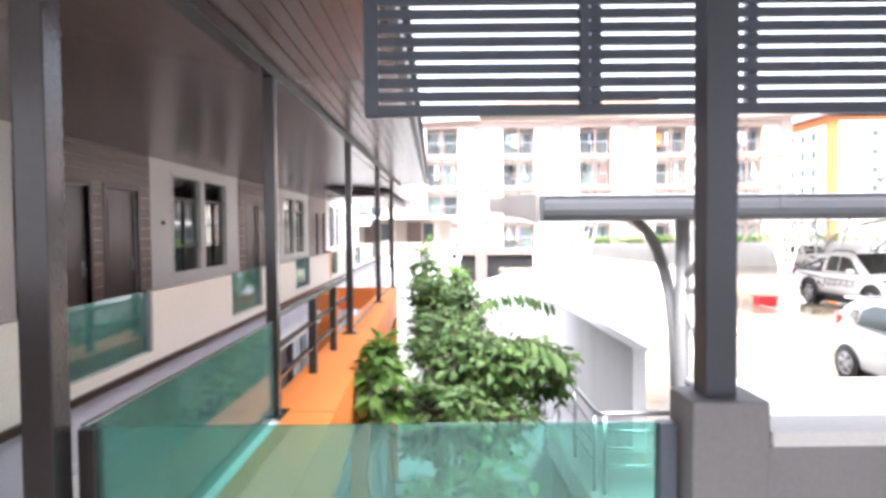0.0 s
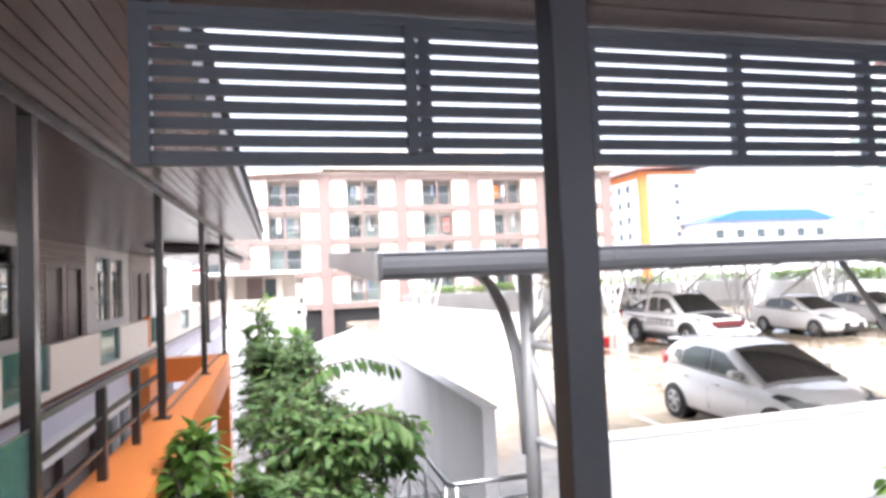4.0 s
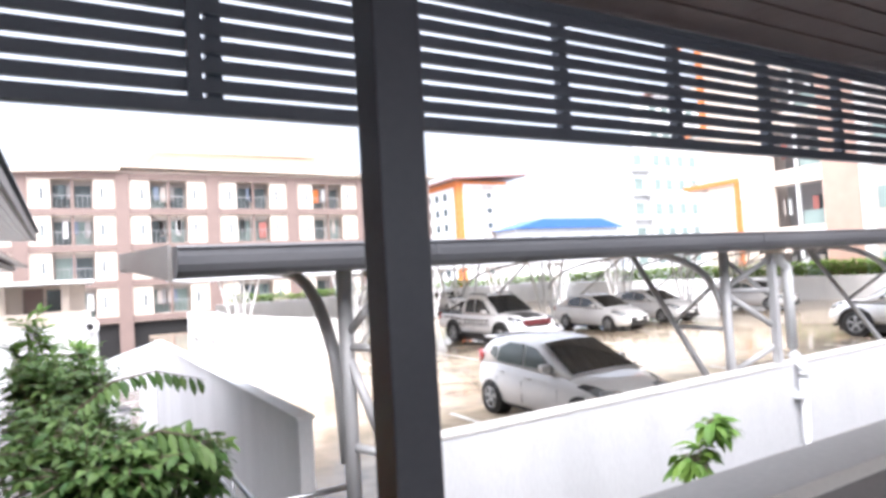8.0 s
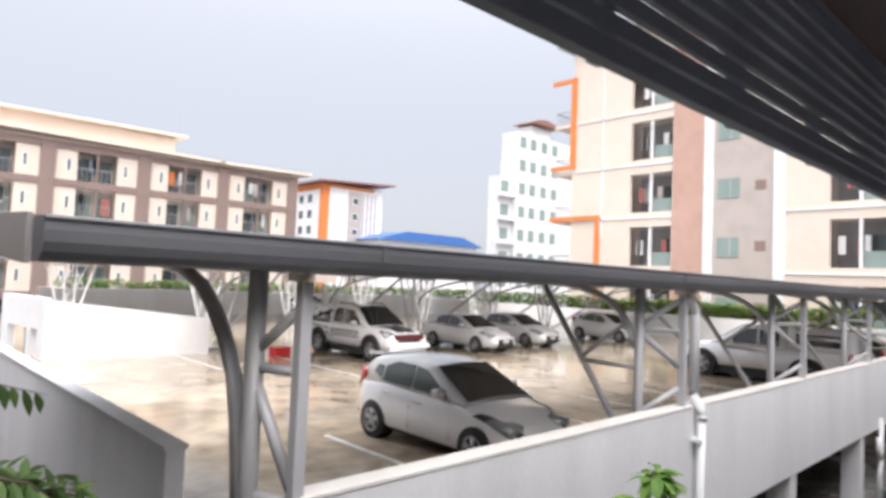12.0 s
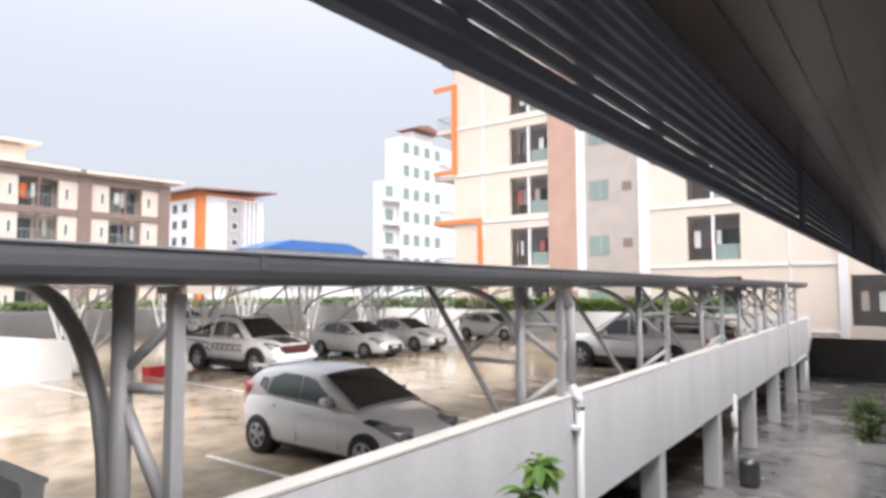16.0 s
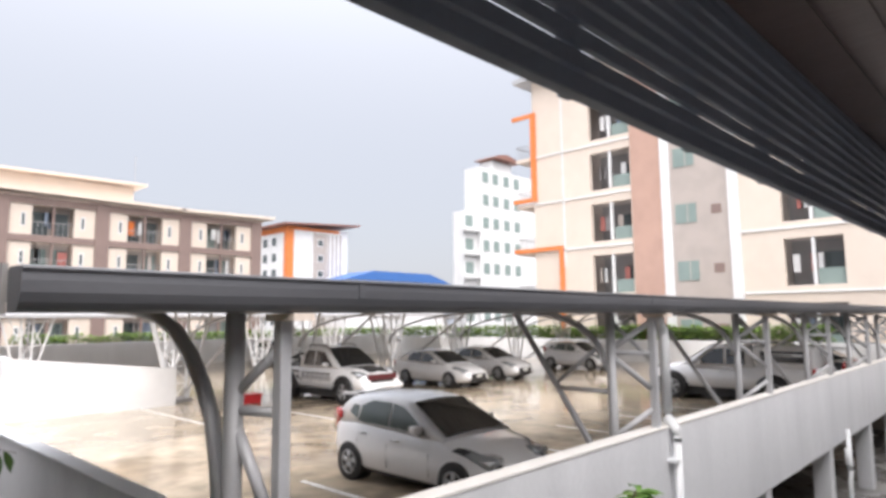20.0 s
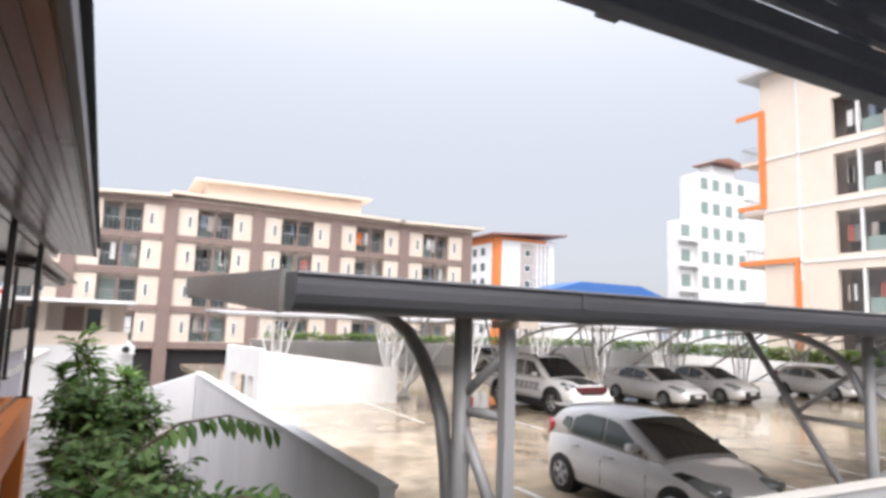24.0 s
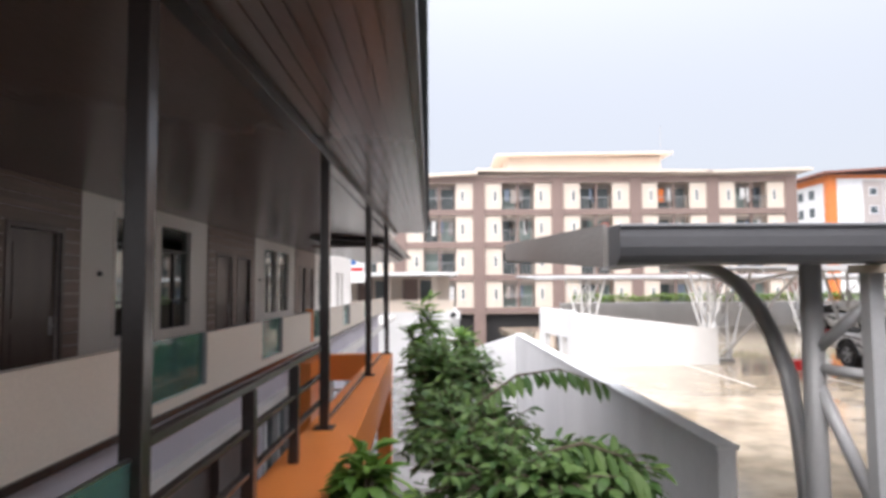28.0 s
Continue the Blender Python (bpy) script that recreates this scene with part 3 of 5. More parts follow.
    for y0, y1 in ((0.07, w / 2 - 0.11), (w / 2 + 0.11, w - 0.07)):
        part("pane", boxed(-0.075, -0.069, y0, y1, 0.62, 2.23), SMOKE, wdw)
    lamp = thing("wall_box", "small dark plate on the wall beside the window", "switch plate", at=(WX, a - 0.3, 1.45))
    part("plate", boxed(0.001, 0.03, -0.07, 0.0, -0.03, 0.03, bevel=0.004), PLASTIC, lamp)

# cream parapet with glazed notches
PX = -2.125
notch = [(-1.8, -0.6), (2.15, 3.25), (5.04, 6.15), (7.88, 8.86), (10.82, 11.6), (14.2, 15.2), (18.0, 18.9)]
tagged(part("gallery_parapet", wall_with_holes(bmesh.new(), PX, "x", 0.08, -3, 24, 0.34, 0.865, [(a, b, 0.42, 1.2) for a, b in notch]), CREAM), "cream panelled parapet with glazed notches", "wall", kind="structure")
tagged(part("parapet_trim", boxed(PX - 0.01, PX + 0.1, -3, 24, 0.29, 0.339), BROWN), "dark trim under the cream parapet", "trim", kind="structure")
for a, b in notch:
    g = thing("parapet_glass", "dark tinted glass pane in a notch of the cream parapet", "glass panel", "parapet glass panes", at=(PX, a, 0.42))
    part("pane", boxed(0.03, 0.04, 0.02, b - a - 0.02, 0.004, 0.45), TEAL, g)
    for y in (0.0, b - a - 0.02):
        part("side_frame", boxed(0.005, 0.07, y, y + 0.02, 0, 0.45), GREYSTEEL, g)
    part("lower_panel", boxed(-0.06, -0.02, 0.0, b - a, -0.08, 0.24), DOORWOOD, g)
tagged(part("orange_jamb", boxed(PX + 0.001, PX + 0.1, 10.71, 10.82, 0.39, 0.91), ORANGE), "orange painted edge of the parapet", "trim", kind="structure")

# lower storey
LX = -2.2
lh = [(3.2, 4.9, GZ, -0.3), (5.6, 8.2, GZ, -0.3), (8.5, 9.9, -1.9, -0.2), (12.0, 13.8, -1.9, -0.35), (15.4, 17.4, -1.9, -0.35)]
tagged(part("lower_wall", wall_with_holes(bmesh.new(), LX - 0.15, "x", 0.15, -3, 24, GZ, 0.29, lh), LILAC), "lilac-grey wall of the lower storey", "wall", kind="structure")
tagged(part("lower_room", boxed(LX - 2.5, LX - 2.3, -3, 24, GZ, -0.3), ROOM), "wall inside the lower rooms, dimness put into its grey", "wall", kind="structure")
tagged(part("orange_pier", boxed(LX, LX + 0.3, 10.0, 10.9, GZ, 0.14, bevel=0.01), ORANGE), "orange painted pier of the lower storey", "pier", kind="structure")
for y0, y1, z0, z1 in lh:
    w = thing("lower_window", "white framed window of the lower storey", "window", "lower storey openings", at=(LX, y0, z0))
    d, h = y1 - y0, z1 - z0
    bm = bmesh.new()
    for a, b, c, e in ((0, 0.09, 0, h), (d - 0.09, d, 0, h), (0.09, d - 0.09, h - 0.09, h), (0.09, d - 0.09, 0, 0.09), (d / 2 - 0.04, d / 2 + 0.04, 0.09, h - 0.09)):
        box(bm, -0.1, 0.03, a, b, c, e)
    tall = z0 < -3
    part("window_frame", bm, DOORWOOD if tall else WHITE, w)
    for a, b in ((0.09, d / 2 - 0.04), (d / 2 + 0.04, d - 0.09)):
        part("pane", boxed(-0.06, -0.054, a, b, 0.09, h - 0.09), DOORWOOD if tall else SMOKE, w)

# orange frame along the planting bed
OX0, OX1, OZ = -1.04, -0.77, 0.165
tagged(part("orange_beam", prism(bmesh.new(), [(-0.86, 0.3), (-0.50, 0.3), (-0.56, 2.5), (-0.86, 2.5)], "z", -0.3, OZ), ORANGE), "wet glossy orange painted edge beam", "beam", kind="structure")
tagged(part("orange_beam_far", prism(bmesh.new(), [(OX0, 2.51), (-0.56, 2.51), (OX1, 11.15), (OX0, 11.15)], "z", -0.3, OZ), ORANGE), "wet glossy orange painted edge beam under the columns", "beam", kind="structure")
tagged(part("beam_ledge", boxed(OX0 + 0.02, -0.864, 0.3, 2.49, -0.1, OZ - 0.02, bevel=0.01), OFFWHITE), "off-white ledge along the orange beam", "ledge", kind="structure")
tagged(part("cross_beam", boxed(-3.4, OX0 - 0.004, 10.85, 11.15, -0.25, OZ - 0.004, bevel=0.012), ORANGE), "orange painted cross beam at the end of the gallery", "beam", kind="structure")
for y in (10.98, 6.2, 1.5):
    p = thing("orange_post", "orange painted concrete post under the edge beam", "column", "orange posts", at=(-0.88, y, GZ))
    part("shaft", boxed(-0.12, 0.105, -0.14, 0.14, 0, -0.3 - GZ, bevel=0.012), ORANGE, p)
tagged(part("bed_wall", boxed(-1.12, -1.02, 0.3, 10.8, GZ, -1.7), CONCRETE), "grey kerb wall of the planting bed", "wall", kind="structure")

bal = thing("baluster_railing", "white steel baluster railing under the cross beam", "railing", at=(-3.0, 10.7, -1.25))
part("top_rail", boxed(0, 1.9, -0.02, 0.02, 0.86, 0.9), WHITE, bal)
part("bottom_rail", boxed(0, 1.9, -0.02, 0.02, 0.06, 0.09), WHITE, bal)
for k in range(13):
    part("baluster", boxed(0.05 + k * 0.15, 0.075 + k * 0.15, -0.012, 0.012, 0.09, 0.86), WHITE, bal)
tagged(part("stair_slab", boxed(-3.4, -1.12, 9.75, 10.85, -1.45, -1.25), CONCRETE), "grey concrete slab under the cross beam", "slab", kind="structure")

# dark steel columns that carry the eave, with their railings
col = thing("eave_column", "slim dark brown steel column under the eave", "column", "eave columns", at=(-0.93, 2.47, 0))
part("shaft", boxed(-0.035, 0.035, -0.035, 0.035, 0.12, 2.26, bevel=0.004), BROWN, col)
part("base_plate", boxed(-0.075, 0.075, -0.075, 0.075, 0.155, 0.175), BROWN, col)
for x, y in ((-0.90, 5.51), (-0.88, 8.45), (-0.857, 10.99)):
    copy_thing(col, pose(x, y, 0))
stout = thing("eave_column", "stout dark brown steel column beside the glass balustrade", "column", "eave columns", at=(-1.0, 0.32, 0))
part("shaft", boxed(-0.045, 0.045, -0.045, 0.045, FLZ, 2.26, bevel=0.005), BROWN, stout)
part("base_plate", boxed(-0.09, 0.09, -0.09, 0.09, FLZ, FLZ + 0.015), BROWN, stout)
glass = thing("side_glass_balustrade", "green tinted glass balustrade between two dark columns", "balustrade", at=(-0.93, 0.33, 0))
part("glass_pane", boxed(-0.006, 0.006, 0.05, 2.1, 0.155, 0.745), TEAL, glass)
part("top_edge", boxed(-0.008, 0.008, 0.05, 2.1, 0.745, 0.752), STEEL, glass)
for y0, y1 in ((2.47, 5.53), (5.53, 8.45), (8.45, 10.99)):
    r = thing("metal_railing", "dark brown flat-bar railing between the eave columns", "railing", "gallery railings", at=(-0.92, y0, 0))
    d = y1 - y0
    if y0 < 4:
        for z, t in ((0.785, 0.036), (0.58, 0.024), (0.38, 0.024)):
            part("rail", boxed(-0.02, 0.02, 0.046, d - 0.046, z - t / 2, z + t / 2, bevel=0.003), BROWN, r)
        for f in (0.37, 0.68):
            part("post", boxed(-0.03, 0.03, d * f - 0.03, d * f + 0.03, 0.155, 0.765, bevel=0.003), BROWN, r)
    else:
        part("rail", boxed(-0.012, 0.012, 0.046, d - 0.046, 0.155, 0.19), BROWN, r)

# roof of the wing: flat glossy soffit, then planks out to the eave
tagged(part("wing_soffit", prism(bmesh.new(), [(WX - 0.1, 2.46), (-0.985, 2.285), (-0.985, 2.34), (WX - 0.1, 2.55)], "y", -3, 24), SOFFIT), "glossy dark brown soffit over the wing gallery", "ceiling", kind="structure")


def splayed(ob):
    """The eave edge is not quite parallel to the columns: it reaches further out towards the near end."""
    for v in ob.data.vertices:
        v.co.x += 0.0125 * (13.0 - v.co.y) * min(1.0, max(0.0, (v.co.x + 0.9) / 0.65))
    return ob


bm = boxed(-0.98, -0.266, -3, 13.1, 2.345, 2.44)
for i in range(8):
    x = -0.85 + i * 0.0725
    box(bm, x, x + 0.064, -3, 13.1, 2.334, 2.344)
tagged(splayed(part("eave_soffit", bm, SOFFIT)), "dark brown plank soffit of the eave", "ceiling", kind="structure")
tagged(part("eave_beam", prism(bmesh.new(), [(-1.03, -3), (-0.94, -3), (-0.805, 13.1), (-0.895, 13.1)], "z", 2.262, 2.333), BROWN), "dark steel beam along the eave columns", "beam", kind="structure")
tagged(splayed(part("eave_fascia", boxed(-0.265, -0.215, -3.3, 13.15, 2.325, 2.47, bevel=0.006), FASCIA)), "grey fascia board of the wing eave", "trim", kind="structure")
roof = thing("wing_roof", "dark corrugated roof sheet over the wing", "roof", kind="structure")
bm = bmesh.new()
prev = None
for i in range(640):
    y = -3.3 + i * 16.5 / 639
    z = 0.018 * math.sin(i * math.pi / 2)
    row = [bm.verts.new((-0.172, y, 2.50 + z)), bm.verts.new((-9, y, 3.5 + z))]
    if prev:
        bm.faces.new((prev[0], row[0], row[1], prev[1]))
    prev = row
splayed(part("roof_sheet", bm, GUTTER, roof))
part("roof_body", prism(bmesh.new(), [(-9, 2.6), (-0.30, 2.44), (-0.30, 2.475), (-9, 3.46)], "y", -3.2, 13.1), FASCIA, roof)
# the lower part of the wing behind it
tagged(part("rear_soffit", boxed(-2.7, -1.3, 14.1, 22.7, 2.12, 2.17), SOFFIT), "dark soffit of the rear gallery", "ceiling", kind="structure")
tagged(part("rear_roof", prism(bmesh.new(), [(-2.75, 2.31), (-1.22, 2.175), (-1.22, 2.22), (-2.75, 2.36)], "y", 14.0, 22.9), FASCIA), "grey roof edge of the rear gallery", "roof", kind="structure")
for y in (15.3, 19.7):
    copy_thing(col, pose(-1.62, y, -0.1))

# ---- far buildings ----
BALUSTER = mesh_of(boxed(-0.012, 0.012, -0.012, 0.012, 0.0, 0.93), "baluster")
BALUSTER.materials.append(GREYSTEEL)


def window_unit(root, x0, x1, y, z0, z1, face, balcony=True, seed=0):
    """A recessed balcony bay with glass, rail and a post, cut into a far facade that faces -y."""
    rng = random.Random(seed)
    w = part("balcony", boxed(x0, x1, y + 1.0, y + 1.1, z0, z1), FARTAUPE, root)
    m = (x0 + x1) / 2
    part("sliding_glass", boxed(x0 + 0.15, m - 0.15, y + 0.95, y + 0.99, z0, z1 - 0.35), FARGLASS if seed % 3 else GREENGLASS, w)
    part("sliding_glass", boxed(m + 0.15, x1 - 0.15, y + 0.95, y + 0.99, z0, z1 - 0.35), GREENGLASS if seed % 2 else FARGLASS, w)
    part("post", boxed(m - 0.08, m + 0.08, y + 0.03, y + 0.18, z0, z1), FARBROWN, w)
    n = 8
    for i in range(n + 1):
        shared("baluster", BALUSTER, w, (x0 + 0.04 + i * (x1 - x0 - 0.08) / n, y + 0.09, z0))
    part("handrail", boxed(x0, x1, y + 0.07, y + 0.11, z0 + 0.93, z0 + 0.98), GREYSTEEL, w)
    for i in range(rng.randint(1, 4)):
        x = rng.uniform(x0 + 0.3, x1 - 0.5)
        c = rng.choice((FARWHITE, FARGLASS, CLOTH_B, GREYWALL, FARTAUPE))
        bm = boxed(x, x + rng.uniform(0.25, 0.45), y + 0.4, y + 0.46, z0 + rng.uniform(0.5, 0.8), z0 + 1.75)
        part("laundry", bm, c, w)


CLOTH_R = shade("red cloth", (0.38, 0.14, 0.12), 0.85)
CLOTH_B = shade("blue cloth", (0.2, 0.24, 0.31), 0.85)
CLOTH_O = shade("orange cloth", (0.75, 0.2, 0.05), 0.85)

apt = thing("apartment_block", "four-storey cream apartment block with brown bands and balconies", "building", at=(-0.27, 0.3, -0.3))
FY, storey = 52.0, 2.69
pil = [-9.3, -2.8, 3.7, 10.2, 16.7, 23.1, 29.6]
floors = [-0.36 + i * storey for i in range(4)]
hl = []
for b in range(len(pil) - 1):
    c = (pil[b] + pil[b + 1]) / 2
    for z in floors:
        hl.append((c - 1.35, c + 1.35, z + 0.22, z + 2.36))
part("front_wall", wall_with_holes(bmesh.new(), FY, "y", 0.3, -12, 30.2, GZ + 3.0, 10.8, hl), FARCREAM, apt)
part("back_wall", boxed(-12, 30.2, FY + 1.3, FY + 11, GZ, 10.4), FARCREAM, apt)
for p in pil:
    part("pilaster", boxed(p - 0.48, p + 0.48, FY - 0.18, FY, GZ, 10.6), FARBROWN, apt)
for z in floors + [floors[-1] + storey]:
    if z < 11:
        for a, b in zip(pil, pil[1:]):
            part("floor_band", boxed(a + 0.49, b - 0.49, FY - 0.12, FY - 0.003, z - 0.28, z + 0.2), FARBROWN, apt)
s = 0
for b in range(len(pil) - 1):
    c = (pil[b] + pil[b + 1]) / 2
    for z in floors:
        s += 1
        window_unit(apt, c - 1.35, c + 1.35, FY, z + 0.22, z + 2.36, None, seed=s)
        for dx in (-1.9, 1.9):
            part("slot_window", boxed(c + dx - 0.16, c + dx + 0.16, FY - 0.05, FY - 0.004, z + 0.8, z + 1.8), WHITE, apt)
            part("slot_pane", boxed(c + dx - 0.08, c + dx + 0.08, FY - 0.06, FY - 0.052, z + 0.9, z + 1.7), FARGLASS, apt)
part("laundry", boxed(18.75, 19.25, FY + 0.4, FY + 0.46, floors[3] + 0.8, floors[3] + 1.9), CLOTH_O, apt, "bright orange cloth")
part("laundry", boxed(13.9, 14.5, FY + 0.3, FY + 0.36, floors[2] + 0.5, floors[2] + 1.8), CLOTH_R, apt, "faded red cloth")
cut = [(-12.2, 3.6, 10.0, 10.75), (3.5, 22.9, 11.0, 10.8), (22.5, 31.2, 10.75, 10.95)]
for x0, x1, za, zb in cut:
    part("roof", prism(bmesh.new(), [(x0, za), (x1, zb), (x1, zb + 0.22), (x0, za + 0.22)], "y", FY - 0.7, FY + 11), FARCREAM, apt)
part("penthouse", boxed(6.3, 19.6, FY + 2, FY + 9, 10.5, 12.65), FARCREAM, apt)
part("penthouse_roof", prism(bmesh.new(), [(5.3, 12.65), (20.4, 12.8), (20.4, 12.97), (5.3, 12.82)], "y", FY + 1.2, FY + 10), FARCREAM, apt)
part("antenna", tubed([(20.0, FY + 3, 12.9), (20.0, FY + 3, 15.6)], 0.03, 5), GREYSTEEL, apt)
# shade under the block, painted as a near-black slab
part("undercroft_shade", boxed(-12, 30.2, FY + 0.4, FY + 1.2, GZ, GZ + 3.0), RECESS_SHADE, apt)

# low annexe in front of it
ann = thing("annexe", "low cream annexe with flat white roof and open gallery", "building", at=(-0.3, 0.3, -0.35))
part("lower_storey", boxed(-14, 1.5, 36, 44, GZ, 0.2), FARWHITE, ann)
part("upper_wall", boxed(-14, 1.0, 38.2, 44, 0.2, 2.25), FARCREAM, ann)
part("gallery_rail", boxed(-14, 1.2, 36.1, 36.3, 0.2, 0.85), FARCREAM, ann)
for x in (0.1, -2.6, -5.6, -8.6, -11.6):
    part("gallery_column", boxed(x - 0.17, x + 0.17, 36.35, 36.7, 0.2, 2.25), FARCREAM, ann)
    part("door", boxed(x - 1.9, x - 1.0, 38.15, 38.19, 0.2, 2.1), FARBROWN, ann)
    w = part("window", boxed(x - 0.85, x + 0.0, 38.14, 38.19, 0.9, 2.0), FARGLASS, ann)
part("roof", boxed(-14.5, 1.4, 35.0, 44.5, 2.25, 2.42), FARWHITE, ann)

# big cream building beside the deck
big = thing("cream_building", "tall cream building with terracotta strip, orange frames and open balconies", "building", at=(0, 0.1, 0))
BX, BH = 38.5, 2.9
zf = [-4.48 + 3.56 * i for i in range(6)]
bh = []
for z in zf[1:]:
    bh.append((20.0, 23.0, z + 0.35, z + 2.95))
    bh.append((8.1, 11.0, z + 0.35, z + 2.95))
    bh.append((-0.2, 3.0, z + 0.35, z + 2.95))
part("wall", wall_with_holes(bmesh.new(), BX, "x", 0.3, -20, 27.8, -1.2, 19.2, bh), FARCREAM, big)
part("core", boxed(BX + 1.7, BX + 14, -20, 27.8, -1.1, 19.0), FARTAUPE, big)
part("end_wall", boxed(BX + 0.3, BX + 14, 27.5, 27.8, GZ, 19.2), FARCREAM, big)
part("roof", boxed(BX - 0.8, BX + 14.5, -20.5, 29.0, 19.2, 19.5), SHEET, big)
part("terracotta_strip", boxed(BX - 0.12, BX - 0.003, 17.85, 19.9, -1.2, 19.1), TERRA, big)
part("white_strip", boxed(BX - 0.2, BX - 0.003, 17.25, 17.84, -1.2, 19.1), FARWHITE, big)
part("taupe_panel", boxed(BX - 0.1, BX - 0.003, 13.8, 17.24, -1.2, 19.1), FARTAUPE, big)
part("white_strip", boxed(BX - 0.2, BX - 0.003, 13.2, 13.79, -1.2, 19.1), FARWHITE, big)
part("white_strip", boxed(BX - 0.2, BX - 0.003, 3.1, 3.5, -1.2, 19.1), FARWHITE, big)
part("base_wall", boxed(BX - 0.05, BX + 0.2, 8.0, 27.8, GZ, -1.2), FARCREAM, big)
for i, z in enumerate(zf[1:]):
    part("floor_line", boxed(BX - 0.08, BX - 0.003, 19.92, 27.7, z - 0.06, z + 0.06), FARWHITE, big)
    part("floor_line", boxed(BX - 0.08, BX - 0.003, 3.52, 13.18, z - 0.06, z + 0.06), FARWHITE, big)
    for a, b in ((20.0, 23.0), (8.1, 11.0), (-0.2, 3.0)):
        w = part("balcony", boxed(BX + 1.5, BX + 1.6, a, b, z + 0.35, z + 2.95), GREYWALL, big)
        part("post", boxed(BX + 0.02, BX + 0.2, (a + b) / 2 - 0.08, (a + b) / 2 + 0.08, z + 0.35, z + 2.95), FARWHITE, w)
        part("sliding_glass", boxed(BX + 1.4, BX + 1.49, a + 0.2, (a + b) / 2 - 0.2, z + 0.35, z + 2.2), FARGLASS, w)
        part("panel", boxed(BX + 0.3, BX + 0.34, a + 0.05, (a + b) / 2 - 0.1, z + 0.36, z + 1.25), GREENGLASS, w)
        for k in range(3):
            y = a + 0.4 + random.random() * 2.1
            part("laundry", boxed(BX + 0.6, BX + 0.66, y, y + 0.35, z + 1.1, z + 2.1), random.choice((CLOTH_R, CLOTH_B, FARWHITE, GREYWALL, FARTAUPE)), w)
    w = part("window", boxed(BX - 0.14, BX - 0.104, 15.7, 17.0, z + 0.9, z + 2.1), GREENGLASS, big)
    part("mullion", boxed(BX - 0.155, BX - 0.141, 16.2, 16.25, z + 0.9, z + 2.1), FARTAUPE, w)
    part("vent", boxed(BX - 0.125, BX - 0.104, 14.2, 14.8, z + 1.3, z + 1.85), FARBROWN, big)
for y in (25.2,):
    part("white_line", boxed(BX - 0.08, BX - 0.003, y - 0.06, y + 0.06, 5, 18.9), FARWHITE, big)
part("white_line", boxed(BX - 0.08, BX - 0.003, 5.66, 5.76, -1.2, 19), FARWHITE, big)
part("underpass", boxed(BX + 6, BX + 6.3, -20, 27, GZ, -1.1), GREYWALL, big)
# corner balconies with orange frames
for i, z in enumerate(zf[1:]):
    b = part("corner_balcony", boxed(BX - 0.0, BX + 3, 27.81, 29.4, z - 0.12, z + 0.12), FARCREAM, big)
    for k in range(9):
        shared("baluster", BALUSTER, b, (BX + 0.04 + k * 0.35, 29.32, z + 0.12))
    for k in range(4):
        shared("baluster", BALUSTER, b, (BX + 0.03, 27.92 + k * 0.36, z + 0.12))
    part("handrail", boxed(BX, BX + 3, 29.28, 29.36, z + 1.05, z + 1.11), GREYSTEEL, b)
    part("handrail", boxed(BX, BX + 0.05, 27.82, 29.27, z + 1.05, z + 1.11), GREYSTEEL, b)
    part("dark_glass", boxed(BX + 0.6, BX + 3, 27.82, 27.88, z + 0.2, z + 2.5), FARGLASS, big)
for z0, z1 in ((-1.2, 6.5), (10.0, 16.8)):
    bm = boxed(BX - 0.2, BX - 0.004, 25.3 if z0 < 0 else 27.5, 25.6 if z0 < 0 else 27.9, z0, z1)
    box(bm, BX - 0.2, BX - 0.004, 25.6 if z0 < 0 else 27.9, 29.6, z1 - 0.3, z1)
    if z0 > 0:
        box(bm, BX - 0.2, BX - 0.004, 27.9, 29.6, z0, z0 + 0.3)
    part("orange_frame", bm, FARORANGE, big)

# white tower beyond
tow = thing("white_tower", "tall white apartment tower with a small red-brown roof", "building", at=(2.4, 1.0, -0.2))
part("body", boxed(56.8, 70, 50, 52.5, GZ, 20.6), FARWHITE, tow)
part("side_wing", boxed(54.4, 56.8, 50.6, 52.3, GZ, 14.8), FARWHITE, tow)
part("top_room", boxed(60.0, 64, 50.5, 52.5, 20.6, 22.0), FARWHITE, tow)
part("top_roof", prism(bmesh.new(), [(59.2, 22.2), (65, 22.2), (64, 22.6), (62, 22.95), (60.2, 22.6)], "y", 49.6, 53), REDROOF, tow)
for i in range(8):
    z = -1.6 + i * 2.9
    for x in (57.4, 59.4, 61.6, 63.8):
        part("window", boxed(x, x + 1.1, 49.94, 49.996, z, z + 1.35), GREENGLASS, tow)
    if i < 6:
        part("window", boxed(54.7, 56.1, 50.54, 50.596, z, z + 1.4), GREENGLASS, tow)
        part("slab", boxed(54.0, 56.79, 49.9, 50.59, z - 0.6, z - 0.35), FARWHITE, tow)

# orange and white block
orb = thing("orange_white_block", "white block with orange corner panels and a thin sloping roof", "building", at=(-1.5, 1.3, 0.35))
part("body", boxed(61, 74, 94, 106, GZ, 17.6), FARWHITE, orb)
part("corner_panel", boxed(60.9, 60.996, 94.0, 94.9, GZ, 17.5), FARORANGE, orb)
part("front_corner", boxed(61.0, 62.3, 93.9, 93.996, GZ, 16.99), FARORANGE, orb)
part("top_band", boxed(61.0, 72, 93.9, 93.996, 17.0, 17.55), FARORANGE, orb)
part("side_band", boxed(60.9, 60.996, 94.91, 106, 16.5, 17.5), FARORANGE, orb)
